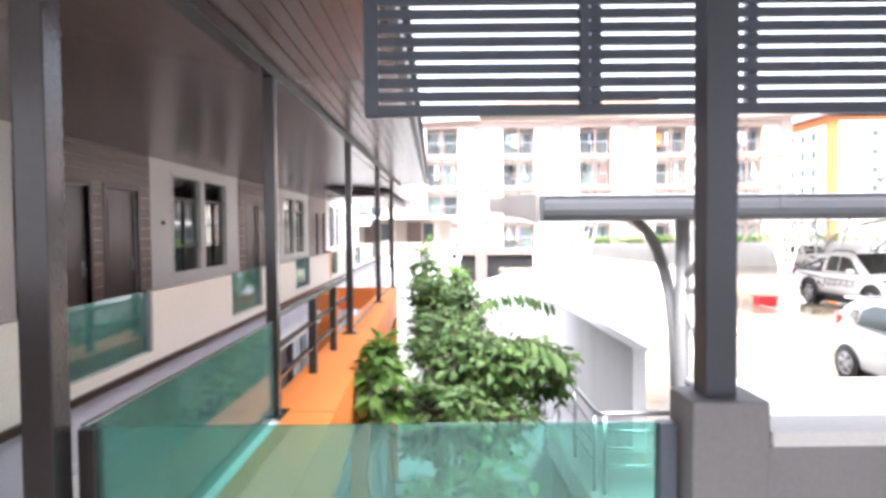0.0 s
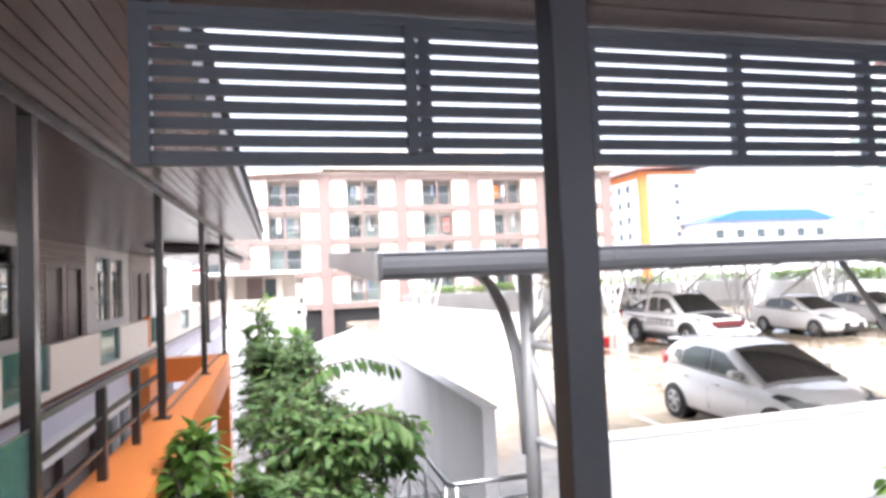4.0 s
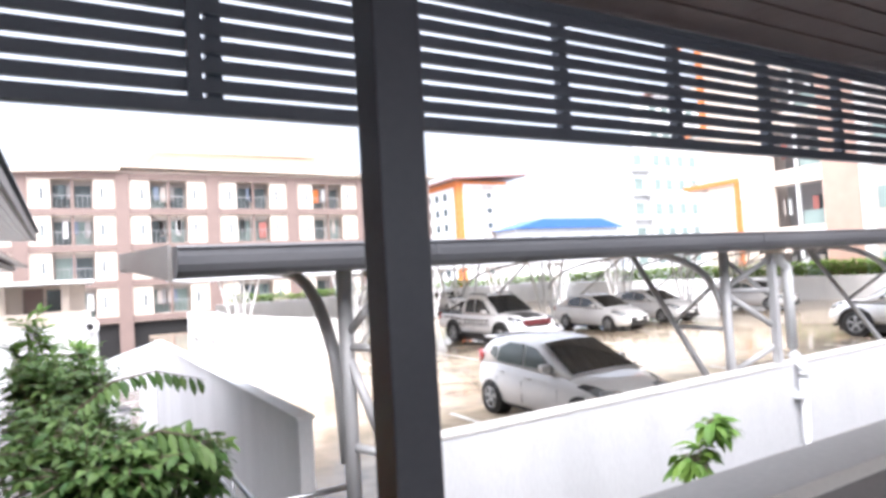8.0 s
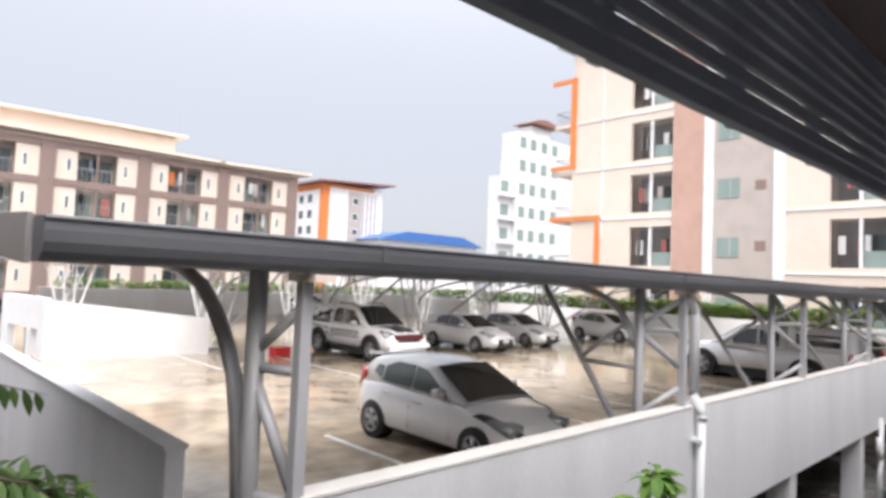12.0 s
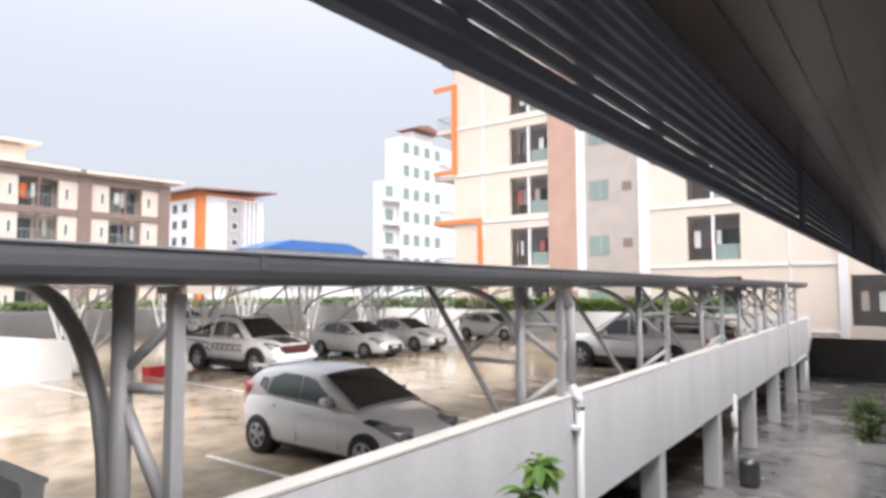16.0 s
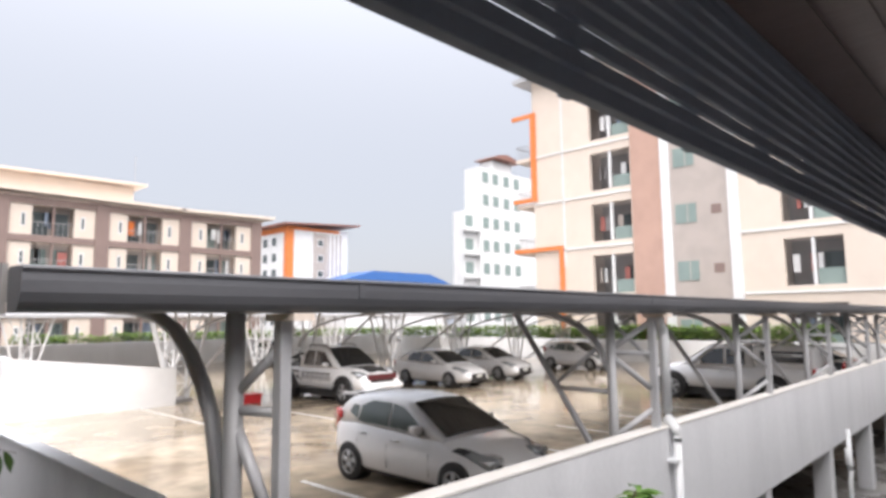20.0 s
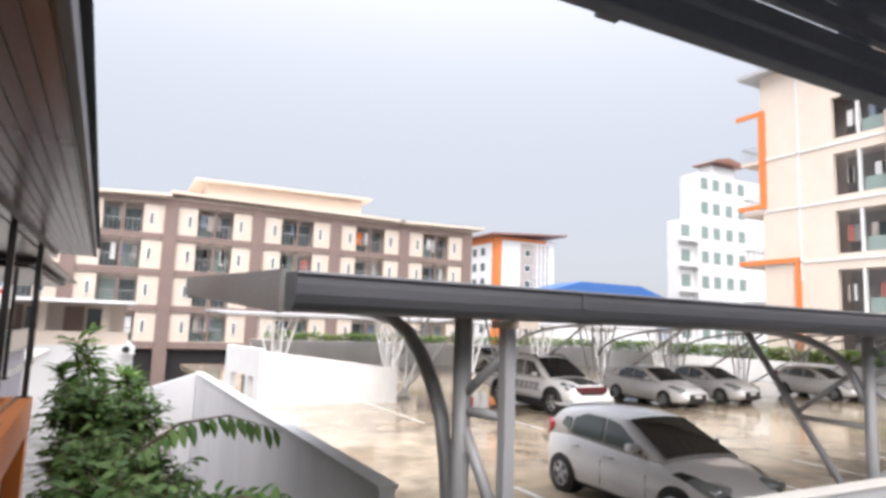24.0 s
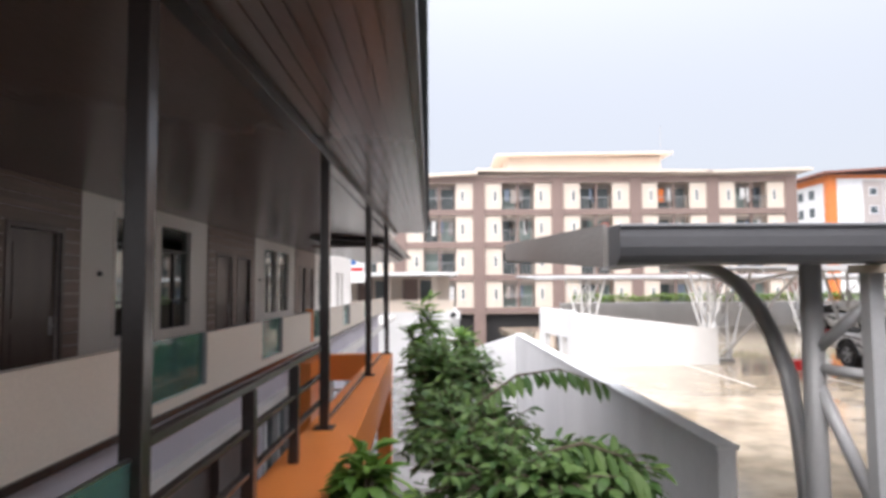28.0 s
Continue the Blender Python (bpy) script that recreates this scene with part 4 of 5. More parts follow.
part("grey_panel", boxed(66.4, 69.3, 93.9, 93.996, GZ, 16.69), FARTAUPE, orb)
for i in range(4):
    x = 69.5 + i * 0.9
    part("grey_stripe", boxed(x, x + 0.35, 93.92, 93.996, 9, 16.69), FARTAUPE, orb)
part("low_panel", boxed(72.6, 74, 93.9, 93.996, GZ, 9.4), FARORANGE, orb)
for i in range(6):
    z = 0.3 + i * 2.8
    part("window", boxed(67.2, 68.5, 93.85, 93.899, z, z + 1.3), FARWHITE, orb)
    part("pane", boxed(67.35, 68.35, 93.82, 93.849, z + 0.15, z + 1.15), FARGLASS, orb)
    for y in (97.5, 100.5, 103.5):
        part("side_window", boxed(60.92, 60.996, y, y + 1.3, z, z + 1.4), FARGLASS, orb)
part("roof", prism(bmesh.new(), [(59.6, 17.6), (76, 18.6), (76, 18.9), (59.6, 17.9)], "y", 92.6, 107), REDROOF, orb)

blue = thing("blue_roofed_hall", "low white hall with a bright blue pitched roof", "building", at=(-1.0, 1.0, -0.4))
part("hall_body", boxed(68.5, 93, 88, 100, GZ, 8.9), FARWHITE, blue)
part("roof", prism(bmesh.new(), [(67.5, 8.9), (94, 8.9), (88, 10.6), (74, 10.6)], "y", 87, 101), BLUEROOF, blue)
for i in range(6):
    part("window", boxed(70 + i * 4, 71.6 + i * 4, 87.9, 87.996, 6.0, 7.5), FARGLASS, blue)
# flat hill backdrop; the distance haze is part of its pale blue
bm = bmesh.new()
rng = random.Random(4)
n = 40
lo = [bm.verts.new((-400 + i * 60, 1800, -40)) for i in range(n)]
hi = [bm.verts.new((-400 + i * 60, 1800, 60 + 70 * noise.noise(Vector((i * 0.21, 3.3, 0))) + 22 * noise.noise(Vector((i * 0.7, 9.3, 0))))) for i in range(n)]
for i in range(n - 1):
    bm.faces.new((lo[i], lo[i + 1], hi[i + 1], hi[i]))
tagged(part("backdrop", bm, shade("haze-tinted hills", (0.42, 0.48, 0.56), 0.9)), "hills on the horizon with distance haze painted in as pale blue", "hills", kind="structure")

# ---- carports on the deck ----
def arc(p0, p1, p2, n=10):
    p0, p1, p2 = Vector(p0), Vector(p1), Vector(p2)
    return [(1 - t) ** 2 * p0 + 2 * t * (1 - t) * p1 + t * t * p2 for t in (i / n for i in range(n + 1))]


def carport_frame(root, x, y, s, heavy=False):
    """Tube post with a curved arm that reaches s metres over the bays, and a straight strut."""
    r = 0.062 if heavy else 0.05
    steel = GREYSTEEL if heavy else GALV
    t = part("tube_post", tubed([(x, y, DZ), (x, y, 1.5)], 0.07 if heavy else 0.062, 12), steel, root, smooth=True)
    part("foot_plate", boxed(x - 0.13, x + 0.13, y - 0.13, y + 0.13, DZ, DZ + 0.025), steel, t)
    if heavy:
        bend = ((0.025, -0.25), (0.045, 0.1), (0.10, 0.70), (0.17, 0.96), (0.25, 1.17), (0.36, 1.36), (0.5, 1.48), (0.68, 1.545), (1.0, 1.58))
    else:
        bend = ((0.02, 0.70), (0.035, 0.85), (0.06, 1.0), (0.10, 1.15), (0.17, 1.3), (0.25, 1.4), (0.36, 1.48), (0.55, 1.54), (0.85, 1.57))
    part("curved_arm", tubed([(x - 0.02, y + s * a, b) for a, b in bend], r, 10), steel, root, "curved grey steel arm", smooth=True)
    if not heavy:
        part("strut", tubed([(x, y + s * 0.62, 1.55), (x, y + s * 0.02, -0.72)], 0.045, 8), steel, root, smooth=True)
        part("tie", tubed([(x, y, 0.44), (x, y + s * 0.33, 0.45)], 0.032, 8), steel, root, smooth=True)
        part("tie", tubed([(x, y + s * 0.34, 0.5), (x, y + s * 0.07, 1.04)], 0.03, 8), steel, root, smooth=True)
    part("rafter", boxed(x - 0.04, x + 0.04, min(y, y + s * 1.9), max(y, y + s * 1.9), 1.58, 1.66), GREYSTEEL, root)


near = thing("carport", "long carport with grey gutter, tube posts and curved arms", "carport")
near.matrix_basis = SKEW @ pose(0.03, -0.31, -0.105)
gp = [(4.455, 1.70), (4.45, 1.64), (4.455, 1.58), (4.475, 1.53), (4.51, 1.495), (4.56, 1.48), (4.70, 1.48), (4.70, 1.715), (4.60, 1.715), (4.50, 1.712)]
part("gutter", prism(bmesh.new(), gp, "x", 1.0, 35.4), GUTTER, near, "dark grey sheet-metal gutter")
part("gutter_lip", tubed([(1.0, 4.452, 1.70), (35.4, 4.452, 1.70)], 0.014, 8), GUTTER, near)
for k, x in enumerate((3.1, 7.9, 12.7, 17.5, 22.3, 27.1)):
    part("gutter_joint", boxed(x, x + 0.05, 4.443, 4.4495, 1.585, 1.69), GUTTER, near)
bm = bmesh.new()
prev = None
for i in range(345):
    x = 1.02 + i * 0.1
    z = 0.014 if i % 4 in (0, 1) else -0.014
    row = [bm.verts.new((x, 4.72, 1.69 + z)), bm.verts.new((x, 9.6, 1.88 + z))]
    if prev:
        bm.faces.new((prev[0], row[0], row[1], prev[1]))
    prev = row
part("roof_sheet", bm, SHEET, near)
part("end_fascia", prism(bmesh.new(), [(4.7, 1.47), (7.2, 1.60), (9.6, 1.72), (9.6, 1.94), (4.7, 1.735)], "x", 0.97, 0.998), FLASHING, near, "weathered grey end flashing")
part("rear_fascia", boxed(1.0, 35.4, 9.61, 9.66, 1.68, 1.93), SHEET, near)
for y, z in ((5.4, 1.69), (6.6, 1.72), (7.8, 1.77), (9.0, 1.81)):
    part("purlin", boxed(1.05, 35.3, y - 0.03, y + 0.03, z - 0.085, z - 0.02), GREYSTEEL, near)
carport_frame(near, 2.49, 5.1, 2.6, True)
for x in (7.98, 12.85, 17.7, 22.5, 27.3, 32.1):
    carport_frame(near, x, 5.1, 2.6)
for i, x in enumerate((2.66, 8.5, 13.5, 18.45, 23.35, 28.25, 33.15)):
    w = part("white_post", boxed(x - 0.045, x + 0.045, 4.70, 4.80, -0.155, 1.43, bevel=0.006), GALV, near, "pale painted square post")
    part("cap", boxed(x - 0.085, x + 0.085, 4.49, 4.84, 1.425, 1.478), FARCREAM, w)
    xt = (2.49, 7.98, 12.85, 17.7, 22.5, 27.3, 32.1)[i]
    for za, zb, r in ((0.90, 1.24, 0.04), (0.80, 0.79, 0.036), (0.74, -0.04, 0.045), (-0.1, -0.115, 0.04)) if i == 0 else ((1.0, 1.36, 0.04), (0.96, 0.94, 0.034), (0.92, 0.45, 0.042), (-0.15, 0.19, 0.04)):
        part("brace", tubed([(xt, 5.1, za), (x, 4.78, zb)], r, 8), GREYSTEEL if za > 0.75 and i == 0 else GALV, near, smooth=True)
    if i:
        part("brace", tubed([(xt, 5.1, 1.4), (x, 4.78, 0.84)], 0.03, 8), GREYSTEEL, near, smooth=True)
part("lower_post", boxed(2.605, 2.715, 4.50, 4.61, -1.4, -0.1, bevel=0.006), GALV, near)

# rain pipes down the parapet
def rain_pipe(x, top, bottom, kink):
    p = thing("rain_pipe", "white plastic rain pipe with elbows on the parapet", "pipe", "rain pipes", at=(x, 4.37, bottom))
    h = top - bottom
    k = kink - bottom
    part("upper_pipe", tubed([(-0.2, 0.06, h + 0.12), (-0.2, 0.06, h - 0.0), (-0.12, 0.1, h - 0.07), (0.0, 0.14, h - 0.12), (0.09, 0.15, h - 0.17), (0.1, 0.15, h - 0.26), (0.1, 0.15, k + 0.1)], 0.068, 12), PVC, p, smooth=True)
    part("elbow", tubed([(0.1, 0.15, k + 0.14), (0.1, 0.15, k + 0.02), (0.04, 0.0, k - 0.12), (0.04, 0.0, k - 0.26)], 0.072, 12), PVC, p, smooth=True)
    part("lower_pipe", tubed([(0.04, 0.0, k - 0.2), (0.04, 0.0, 0)], 0.055, 12), PVC, p, smooth=True)
    part("bracket", boxed(-0.08, 0.12, -0.04, 0.1, k - 0.55, k - 0.5), PVC, p)


rain_pipe(8.75, 1.3, GZ, -0.08)
p = thing("rain_pipe", "white plastic rain pipe that turns along the parapet foot", "pipe", "rain pipes", at=(28.4, 4.5, GZ))
h = 1.4 - GZ
part("upper_pipe", tubed([(-0.2, 0.06, h + 0.1), (-0.18, 0.06, h - 0.02), (0.0, 0.06, h - 0.12), (0.02, 0.06, h - 0.3), (0.02, 0.04, h - 3.0), (0.1, 0.03, h - 3.12), (4.2, 0.0, h - 3.0)], 0.055, 12), PVC, p, smooth=True)
part("elbow", tubed([(4.05, 0.0, h - 3.0), (4.25, 0.0, h - 3.0), (4.3, 0.0, h - 3.1), (4.3, 0.0, h - 3.25)], 0.068, 12), PVC, p, smooth=True)
part("lower_pipe", tubed([(4.3, 0.0, h - 3.1), (4.3, 0.0, 0)], 0.055, 12), PVC, p, smooth=True)
p = thing("rain_pipe", "white plastic rain pipe on a deck column", "pipe", "rain pipes", at=(18.7, 4.5, GZ))
part("pipe", tubed([(0, 0, 0), (0, 0, 1.0), (0.12, 0, 1.15), (0.12, 0, 2.2)], 0.055, 12), PVC, p, smooth=True)
part("elbow", tubed([(0, 0.02, 1.75), (0, 0.02, 1.4), (0.12, 0.0, 1.25)], 0.06, 10), PVC, p, smooth=True)


def lattice_v(root, x, y, z1, w=1.1):
    """A white lattice support: a braced mast of two tubes between two splayed legs."""
    s = part("lattice_support", boxed(x - 0.34, x + 0.34, y - 0.2, y + 0.2, DZ, DZ + 0.12), CONCRETE, root)
    h = z1 - DZ
    for sx in (-1, 1):
        part("leg", tubed([(x + sx * 0.24, y, DZ + 0.1), (x + sx * w, y, z1)], 0.05, 6), WHITE, s)
        part("mast", tubed([(x + sx * 0.2, y, DZ + 0.1), (x + sx * 0.24, y, z1)], 0.045, 6), WHITE, s)
        part("brace", tubed([(x + sx * 0.22, y, DZ + 0.55 * h), (x + sx * 0.8, y, z1)], 0.028, 5), WHITE, s)
        part("brace", tubed([(x + sx * 0.22, y, DZ + 0.82 * h), (x + sx * 0.6, y, DZ + 0.55 * h)], 0.026, 5), WHITE, s)
    for k, f in enumerate((0.2, 0.38, 0.56, 0.74, 0.9)):
        reach = 0.24 + f * (w - 0.24) if k in (2, 4) else 0.24
        part("rung", tubed([(x - reach, y, DZ + f * h), (x + reach, y, DZ + f * h)], 0.028, 5), WHITE, s)
        sx = -1 if k % 2 else 1
        part("brace", tubed([(x - sx * 0.21, y, DZ + (f - 0.16) * h), (x + sx * 0.22, y, DZ + f * h)], 0.026, 5), WHITE, s)


def far_carport(y0, y1, x0, x1, xs, ys):
    c = thing("carport", "pale-roofed carport on white lattice supports", "carport")
    bm = bmesh.new()
    prism(bm, [(y0, 1.66), (y1, 1.86), (y1, 1.90), (y0, 1.70)], "x", x0, x1)
    part("roof_sheet", bm, SHEET, c)
    part("front_edge", boxed(x0, x1, y0 - 0.03, y0, 1.6, 1.73), GALV, c)
    part("rear_edge", boxed(x0, x1, y1, y1 + 0.03, 1.78, 1.93), GALV, c)
    for k in range(4):
        y = y0 + (k + 0.7) * (y1 - y0) / 4.4
        part("purlin", boxed(x0, x1, y - 0.03, y + 0.03, 1.59 + 0.05 * k, 1.65 + 0.05 * k), GALV, c)
    for x in xs:
        lattice_v(c, x, ys, 1.75)
        part("curved_arm", tubed(arc((x, ys - 0.1, 0.3), (x, ys - 0.5, 1.5), (x, y0 + 0.4, 1.62), 10), 0.045, 8), GREYSTEEL, c, smooth=True)
        part("strut", tubed([(x, y0 + 1.6, 1.6), (x, ys - 0.1, DZ + 0.2)], 0.04, 6), GREYSTEEL, c)


far_carport(16.2, 23.4, 8.7, 36.6, (9.95, 14.7, 19.5, 24.3, 29.1, 33.9), 22.7)
far_carport(33.5, 41.0, 5.0, 36.6, (7.8, 14.2, 19.4, 24.6, 29.8, 35.0), 33.9)

# steel hand railing round the landing
hr = thing("hand_railing", "brushed steel hand railing round the stair landing", "railing", at=(0, -0.24, 0))
part("top_rail", tubed([(1.69, 9.6, -2.0), (1.69, 7.3, -0.58), (1.70, 5.2, -0.58), (1.74, 5.14, -0.58), (2.6, 5.14, -0.58)], 0.027, 10), STEEL, hr, smooth=True)
for z in (0.18, 0.36, 0.54):
    part("mid_rail", tubed([(1.69, 9.6, -2.0 - z), (1.69, 7.3, -0.58 - z), (1.69, 5.2, -0.58 - z)], 0.013, 8), STEEL, hr, smooth=True)
    part("mid_rail", tubed([(1.76, 5.14, -0.58 - z), (2.6, 5.14, -0.58 - z)], 0.013, 8), STEEL, hr, smooth=True)
for x, y, z in ((1.69, 5.24, 0), (1.77, 5.14, 0), (1.69, 6.2, 0), (1.69, 7.25, 0), (1.69, 8.4, -0.68), (2.58, 5.14, 0)):
    part("post", tubed([(x, y, DZ - 0.06 + z), (x, y, -0.6 + z)], 0.02, 8), STEEL, hr, smooth=True)
box_ = thing("red_crate", "small red plastic crate on the wet deck", "crate", at=(11.35, 20.4, DZ))
bm = boxed(-0.32, 0.32, -0.22, 0.22, 0, 0.3, bevel=0.03)
box(bm, -0.35, 0.35, -0.25, 0.25, 0.26, 0.31, bevel=0.01)
part("crate_body", bm, RED, box_)

# ---- vehicles ----
def lerp(table, x):
    for (a, b), (c, d) in zip(table, table[1:]):
        if a <= x <= c:
            f = (x - a) / (c - a)
            return b + (d - b) * f
    return table[0][1] if x < table[0][0] else table[-1][1]


def wheel(root, x, y, r, w, side):
    t = part("wheel", tubed([(x, y - w / 2 * side, r), (x, y + w / 2 * side, r)], 0.02, 6), ALLOY, root)
    bm = bmesh.new()
    prof = [(r * 0.66, -0.5), (r * 0.93, -0.5), (r, -0.36), (r, 0.36), (r * 0.93, 0.5), (r * 0.66, 0.5)]
    seg = 28
    rings = [[bm.verts.new((x + q * math.cos(k * math.tau / seg), y + p * w * side, r + q * math.sin(k * math.tau / seg))) for k in range(seg)] for q, p in prof]
    for a, b in zip(rings, rings[1:]):
        for k in range(seg):
            bm.faces.new((a[k], a[(k + 1) % seg], b[(k + 1) % seg], b[k]))
    part("tyre", bm, RUBBER, t, smooth=True)
    bm = bmesh.new()
    for k in range(5):
        a = k * math.tau / 5 + 0.3
        for da in (-0.13, 0.13):
            tube(bm, [(x, y + 0.42 * w * side, r), (x + r * 0.62 * math.cos(a + da), y + 0.40 * w * side, r + r * 0.62 * math.sin(a + da))], [0.035, 0.022], 5)
    tube(bm, [(x + r * 0.64 * math.cos(k * math.tau / 24), y + 0.42 * w * side, r + r * 0.64 * math.sin(k * math.tau / 24)) for k in range(25)], 0.02, 5, False)
    part("rim", bm, ALLOY, t, smooth=True)
    part("hub_disc", tubed([(x, y + 0.05 * w * side, r), (x, y + 0.2 * w * side, r)], r * 0.63, 20), PLASTIC, t)


def make_car(name, label, spec, at, turn, paint):
    """Builds a car with its nose towards +x. spec holds its lines in metres."""
    root = thing(name, label, spec["category"], at=at, turn=turn)
    L0, L1, W = spec["rear"], spec["front"], spec["width"] / 2
    top, plan, bot = spec["top"], spec["plan"], spec["bottom"]
    n = 34
    bm = bmesh.new()
    rings = []
    for i in range(n + 1):
        x = L0 + (L1 - L0) * (0.5 - 0.5 * math.cos(math.pi * i / n))
        w, zt, zb = W * lerp(plan, x), lerp(top, x), lerp(bot, x)
        mid = zb + (zt - zb) * 0.55
        half = [(0, zb), (w * 0.86, zb), (w * 0.965, zb + 0.07), (w, mid - 0.1), (w, mid), (w * 0.985, mid + 0.05), (w * 0.965, zt - 0.07), (w * 0.91, zt - 0.012), (w * 0.6, zt + 0.025), (0, zt + 0.035)]
        ring = [(x, y, z) for y, z in half] + [(x, -y, z) for y, z in half[-2:0:-1]]
        rings.append([bm.verts.new(p) for p in ring])
    m = len(rings[0])
    for a, b in zip(rings, rings[1:]):
        for k in range(m):
            bm.faces.new((a[k], a[(k + 1) % m], b[(k + 1) % m], b[k]))
    bm.faces.new(rings[0])
    bm.faces.new(rings[-1][::-1])
    body = part("body", bm, paint, root, smooth=True)
    # cabin
    roof = spec["roof"]
    xs = [roof[0][0] + (roof[-1][0] - roof[0][0]) * i / 26 for i in range(27)]
    tum = spec.get("tumble", 0.24)

    def cabin_y(x, z):
        zt = lerp(top, x)
        return W * lerp(plan, x) * 0.93 - max(0, z - zt) * tum
    bm = bmesh.new()
    rings = []
    for x in xs:
        zb, zr = lerp(top, x) - 0.04, max(lerp(roof, x), lerp(top, x) - 0.02)
        y0, y1 = cabin_y(x, zb), cabin_y(x, zr)
        half = [(0, zb), (y0, zb), (y0 + (y1 - y0) * 0.85, zb + (zr - zb) * 0.85), (y1 * 0.93, zr - 0.025), (y1 * 0.8, zr + 0.0), (0, zr + 0.03)]
        rings.append([bm.verts.new((x, y, z)) for y, z in half] + [bm.verts.new((x, -y, z)) for y, z in half[-2:0:-1]])
    m = len(rings[0])
    for a, b in zip(rings, rings[1:]):
        for k in range(m):
            bm.faces.new((a[k], a[(k + 1) % m], b[(k + 1) % m], b[k]))
    bm.faces.new(rings[0])
    bm.faces.new(rings[-1][::-1])
    part("cabin", bm, paint, root, smooth=True)
    # glass: side panes follow the leaning cabin sides, screens span its width
    for side in (1, -1):
        for pane in spec["panes"]:
            bm = bmesh.new()
            o = [bm.verts.new((x, side * (cabin_y(x, z) + 0.012), z)) for x, z in pane]
            i_ = [bm.verts.new((x, side * (cabin_y(x, z) - 0.03), z)) for x, z in pane]
            bm.faces.new(o)
            k = len(o)
            for j in range(k):
                bm.faces.new((o[j], i_[j], i_[(j + 1) % k], o[(j + 1) % k]))
            part("side_window", bm, spec.get("glass", CARGLASS), root)
    for nm, ((xa, za), (xb, zb2)) in (("windscreen", spec["screen"]), ("rear_window", spec["rear_glass"])):
        bm = bmesh.new()
        d = Vector((za - zb2, 0, xb - xa)).normalized() * 0.022
        if d.z < 0:
            d = -d
        seg = 8
        lo, hi = [], []
        for j in range(seg + 1):
            f = -1 + 2 * j / seg
            ya, yb = cabin_y(xa, za) * 0.90 * f, cabin_y(xb, zb2) * 0.86 * f
            crown = 0.03 * (1 - f * f)
            lo.append(bm.verts.new((xa + d.x, ya, za + d.z + crown)))
            hi.append(bm.verts.new((xb + d.x, yb, zb2 + d.z + crown)))
        for j in range(seg):
            bm.faces.new((lo[j], lo[j + 1], hi[j + 1], hi[j]))
        part(nm, bm, CARGLASS, root, smooth=True)
    r, tw = spec["wheel"], spec.get("tyre", 0.2)
    for x in spec["axles"]:
        for side in (1, -1):
            y = side * (W - tw / 2 + 0.005)
            # black drum that stands in for the shaded gap round the wheel
            bm = bmesh.new()
            tube(bm, [(x, side * (W - 0.3), r + 0.01), (x, side * (W + 0.004), r + 0.01)], r * 1.08, 26)
            part("wheel_well_shade", bm, PLASTIC, root)
            if spec.get("flares"):
                bm = bmesh.new()
                tube(bm, [(x + r * 1.22 * math.cos(a), side * (W + 0.01), r + r * 1.22 * math.sin(a)) for a in [math.pi * (k / 14) for k in range(15)]], 0.06, 6)
                part("arch_flare", bm, PLASTIC, root, "black plastic wheel arch flare", smooth=True)
            wheel(root, x, y + side * 0.02, r, tw, side)
    zf = lerp(top, L1 - 0.2)
    for side in (1, -1):
        # swept lamps
        bm = bmesh.new()
        hx, hz, hl, hh = spec["lamp"]
        yw = W * lerp(plan, hx)
        prism(bm, [(hx + 0.03, hz - hh / 2), (hx + 0.03, hz + hh * 0.4), (hx - hl, hz + hh / 2 + 0.06), (hx - hl + 0.12, hz)], "y", side * (yw - 0.34), side * (yw + 0.004))
        bmesh.ops.bevel(bm, geom=list(bm.edges), offset=0.018, segments=2, affect="EDGES")
        part("headlight", bm, LAMPGLASS, root, smooth=True)
        rx, rz, rl, rh = spec["tail"]
        yw = W * lerp(plan, rx)
        bm = bmesh.new()
        prism(bm, [(rx - 0.015, rz - rh / 2), (rx - 0.015, rz + rh / 2), (rx + rl * 0.6, rz + rh / 2), (rx + rl, rz)], "y", side * (yw - 0.2), side * (yw + 0.006))
        bmesh.ops.bevel(bm, geom=list(bm.edges), offset=0.015, segments=2, affect="EDGES")
        part("tail_light", bm, REDLAMP, root, smooth=True)
        mx, mz = spec["mirror"]
        my = cabin_y(mx, mz)
        bm = boxed(mx - 0.09, mx + 0.07, side * my if side > 0 else -my - 0.2, my + 0.2 if side > 0 else -my, mz - 0.06, mz + 0.07, bevel=0.035)
        part("wing_mirror", bm, paint, root, smooth=True)
        for hx2 in spec["handles"]:
            yy = W * lerp(plan, hx2)
            z = lerp(top, hx2) - 0.16
            part("door_handle", tubed([(hx2 - 0.09, side * (yy * 0.985), z), (hx2, side * (yy + 0.02), z + 0.005), (hx2 + 0.09, side * (yy * 0.985), z)], 0.015, 6), paint, root, smooth=True)
        for sx in spec["seams"]:
            yy = W * lerp(plan, sx)
            zb, zt = lerp(bot, sx) + 0.12, lerp(top, sx) - 0.08
            part("door_seam", boxed(sx - 0.0025, sx + 0.0025, side * yy - 0.02, side * yy + 0.002 if side > 0 else side * yy + 0.02, zb, (zb + zt) / 2 + 0.1) if side > 0 else boxed(sx - 0.0025, sx + 0.0025, -yy - 0.002, -yy + 0.02, zb, (zb + zt) / 2 + 0.1), SEAM, root)
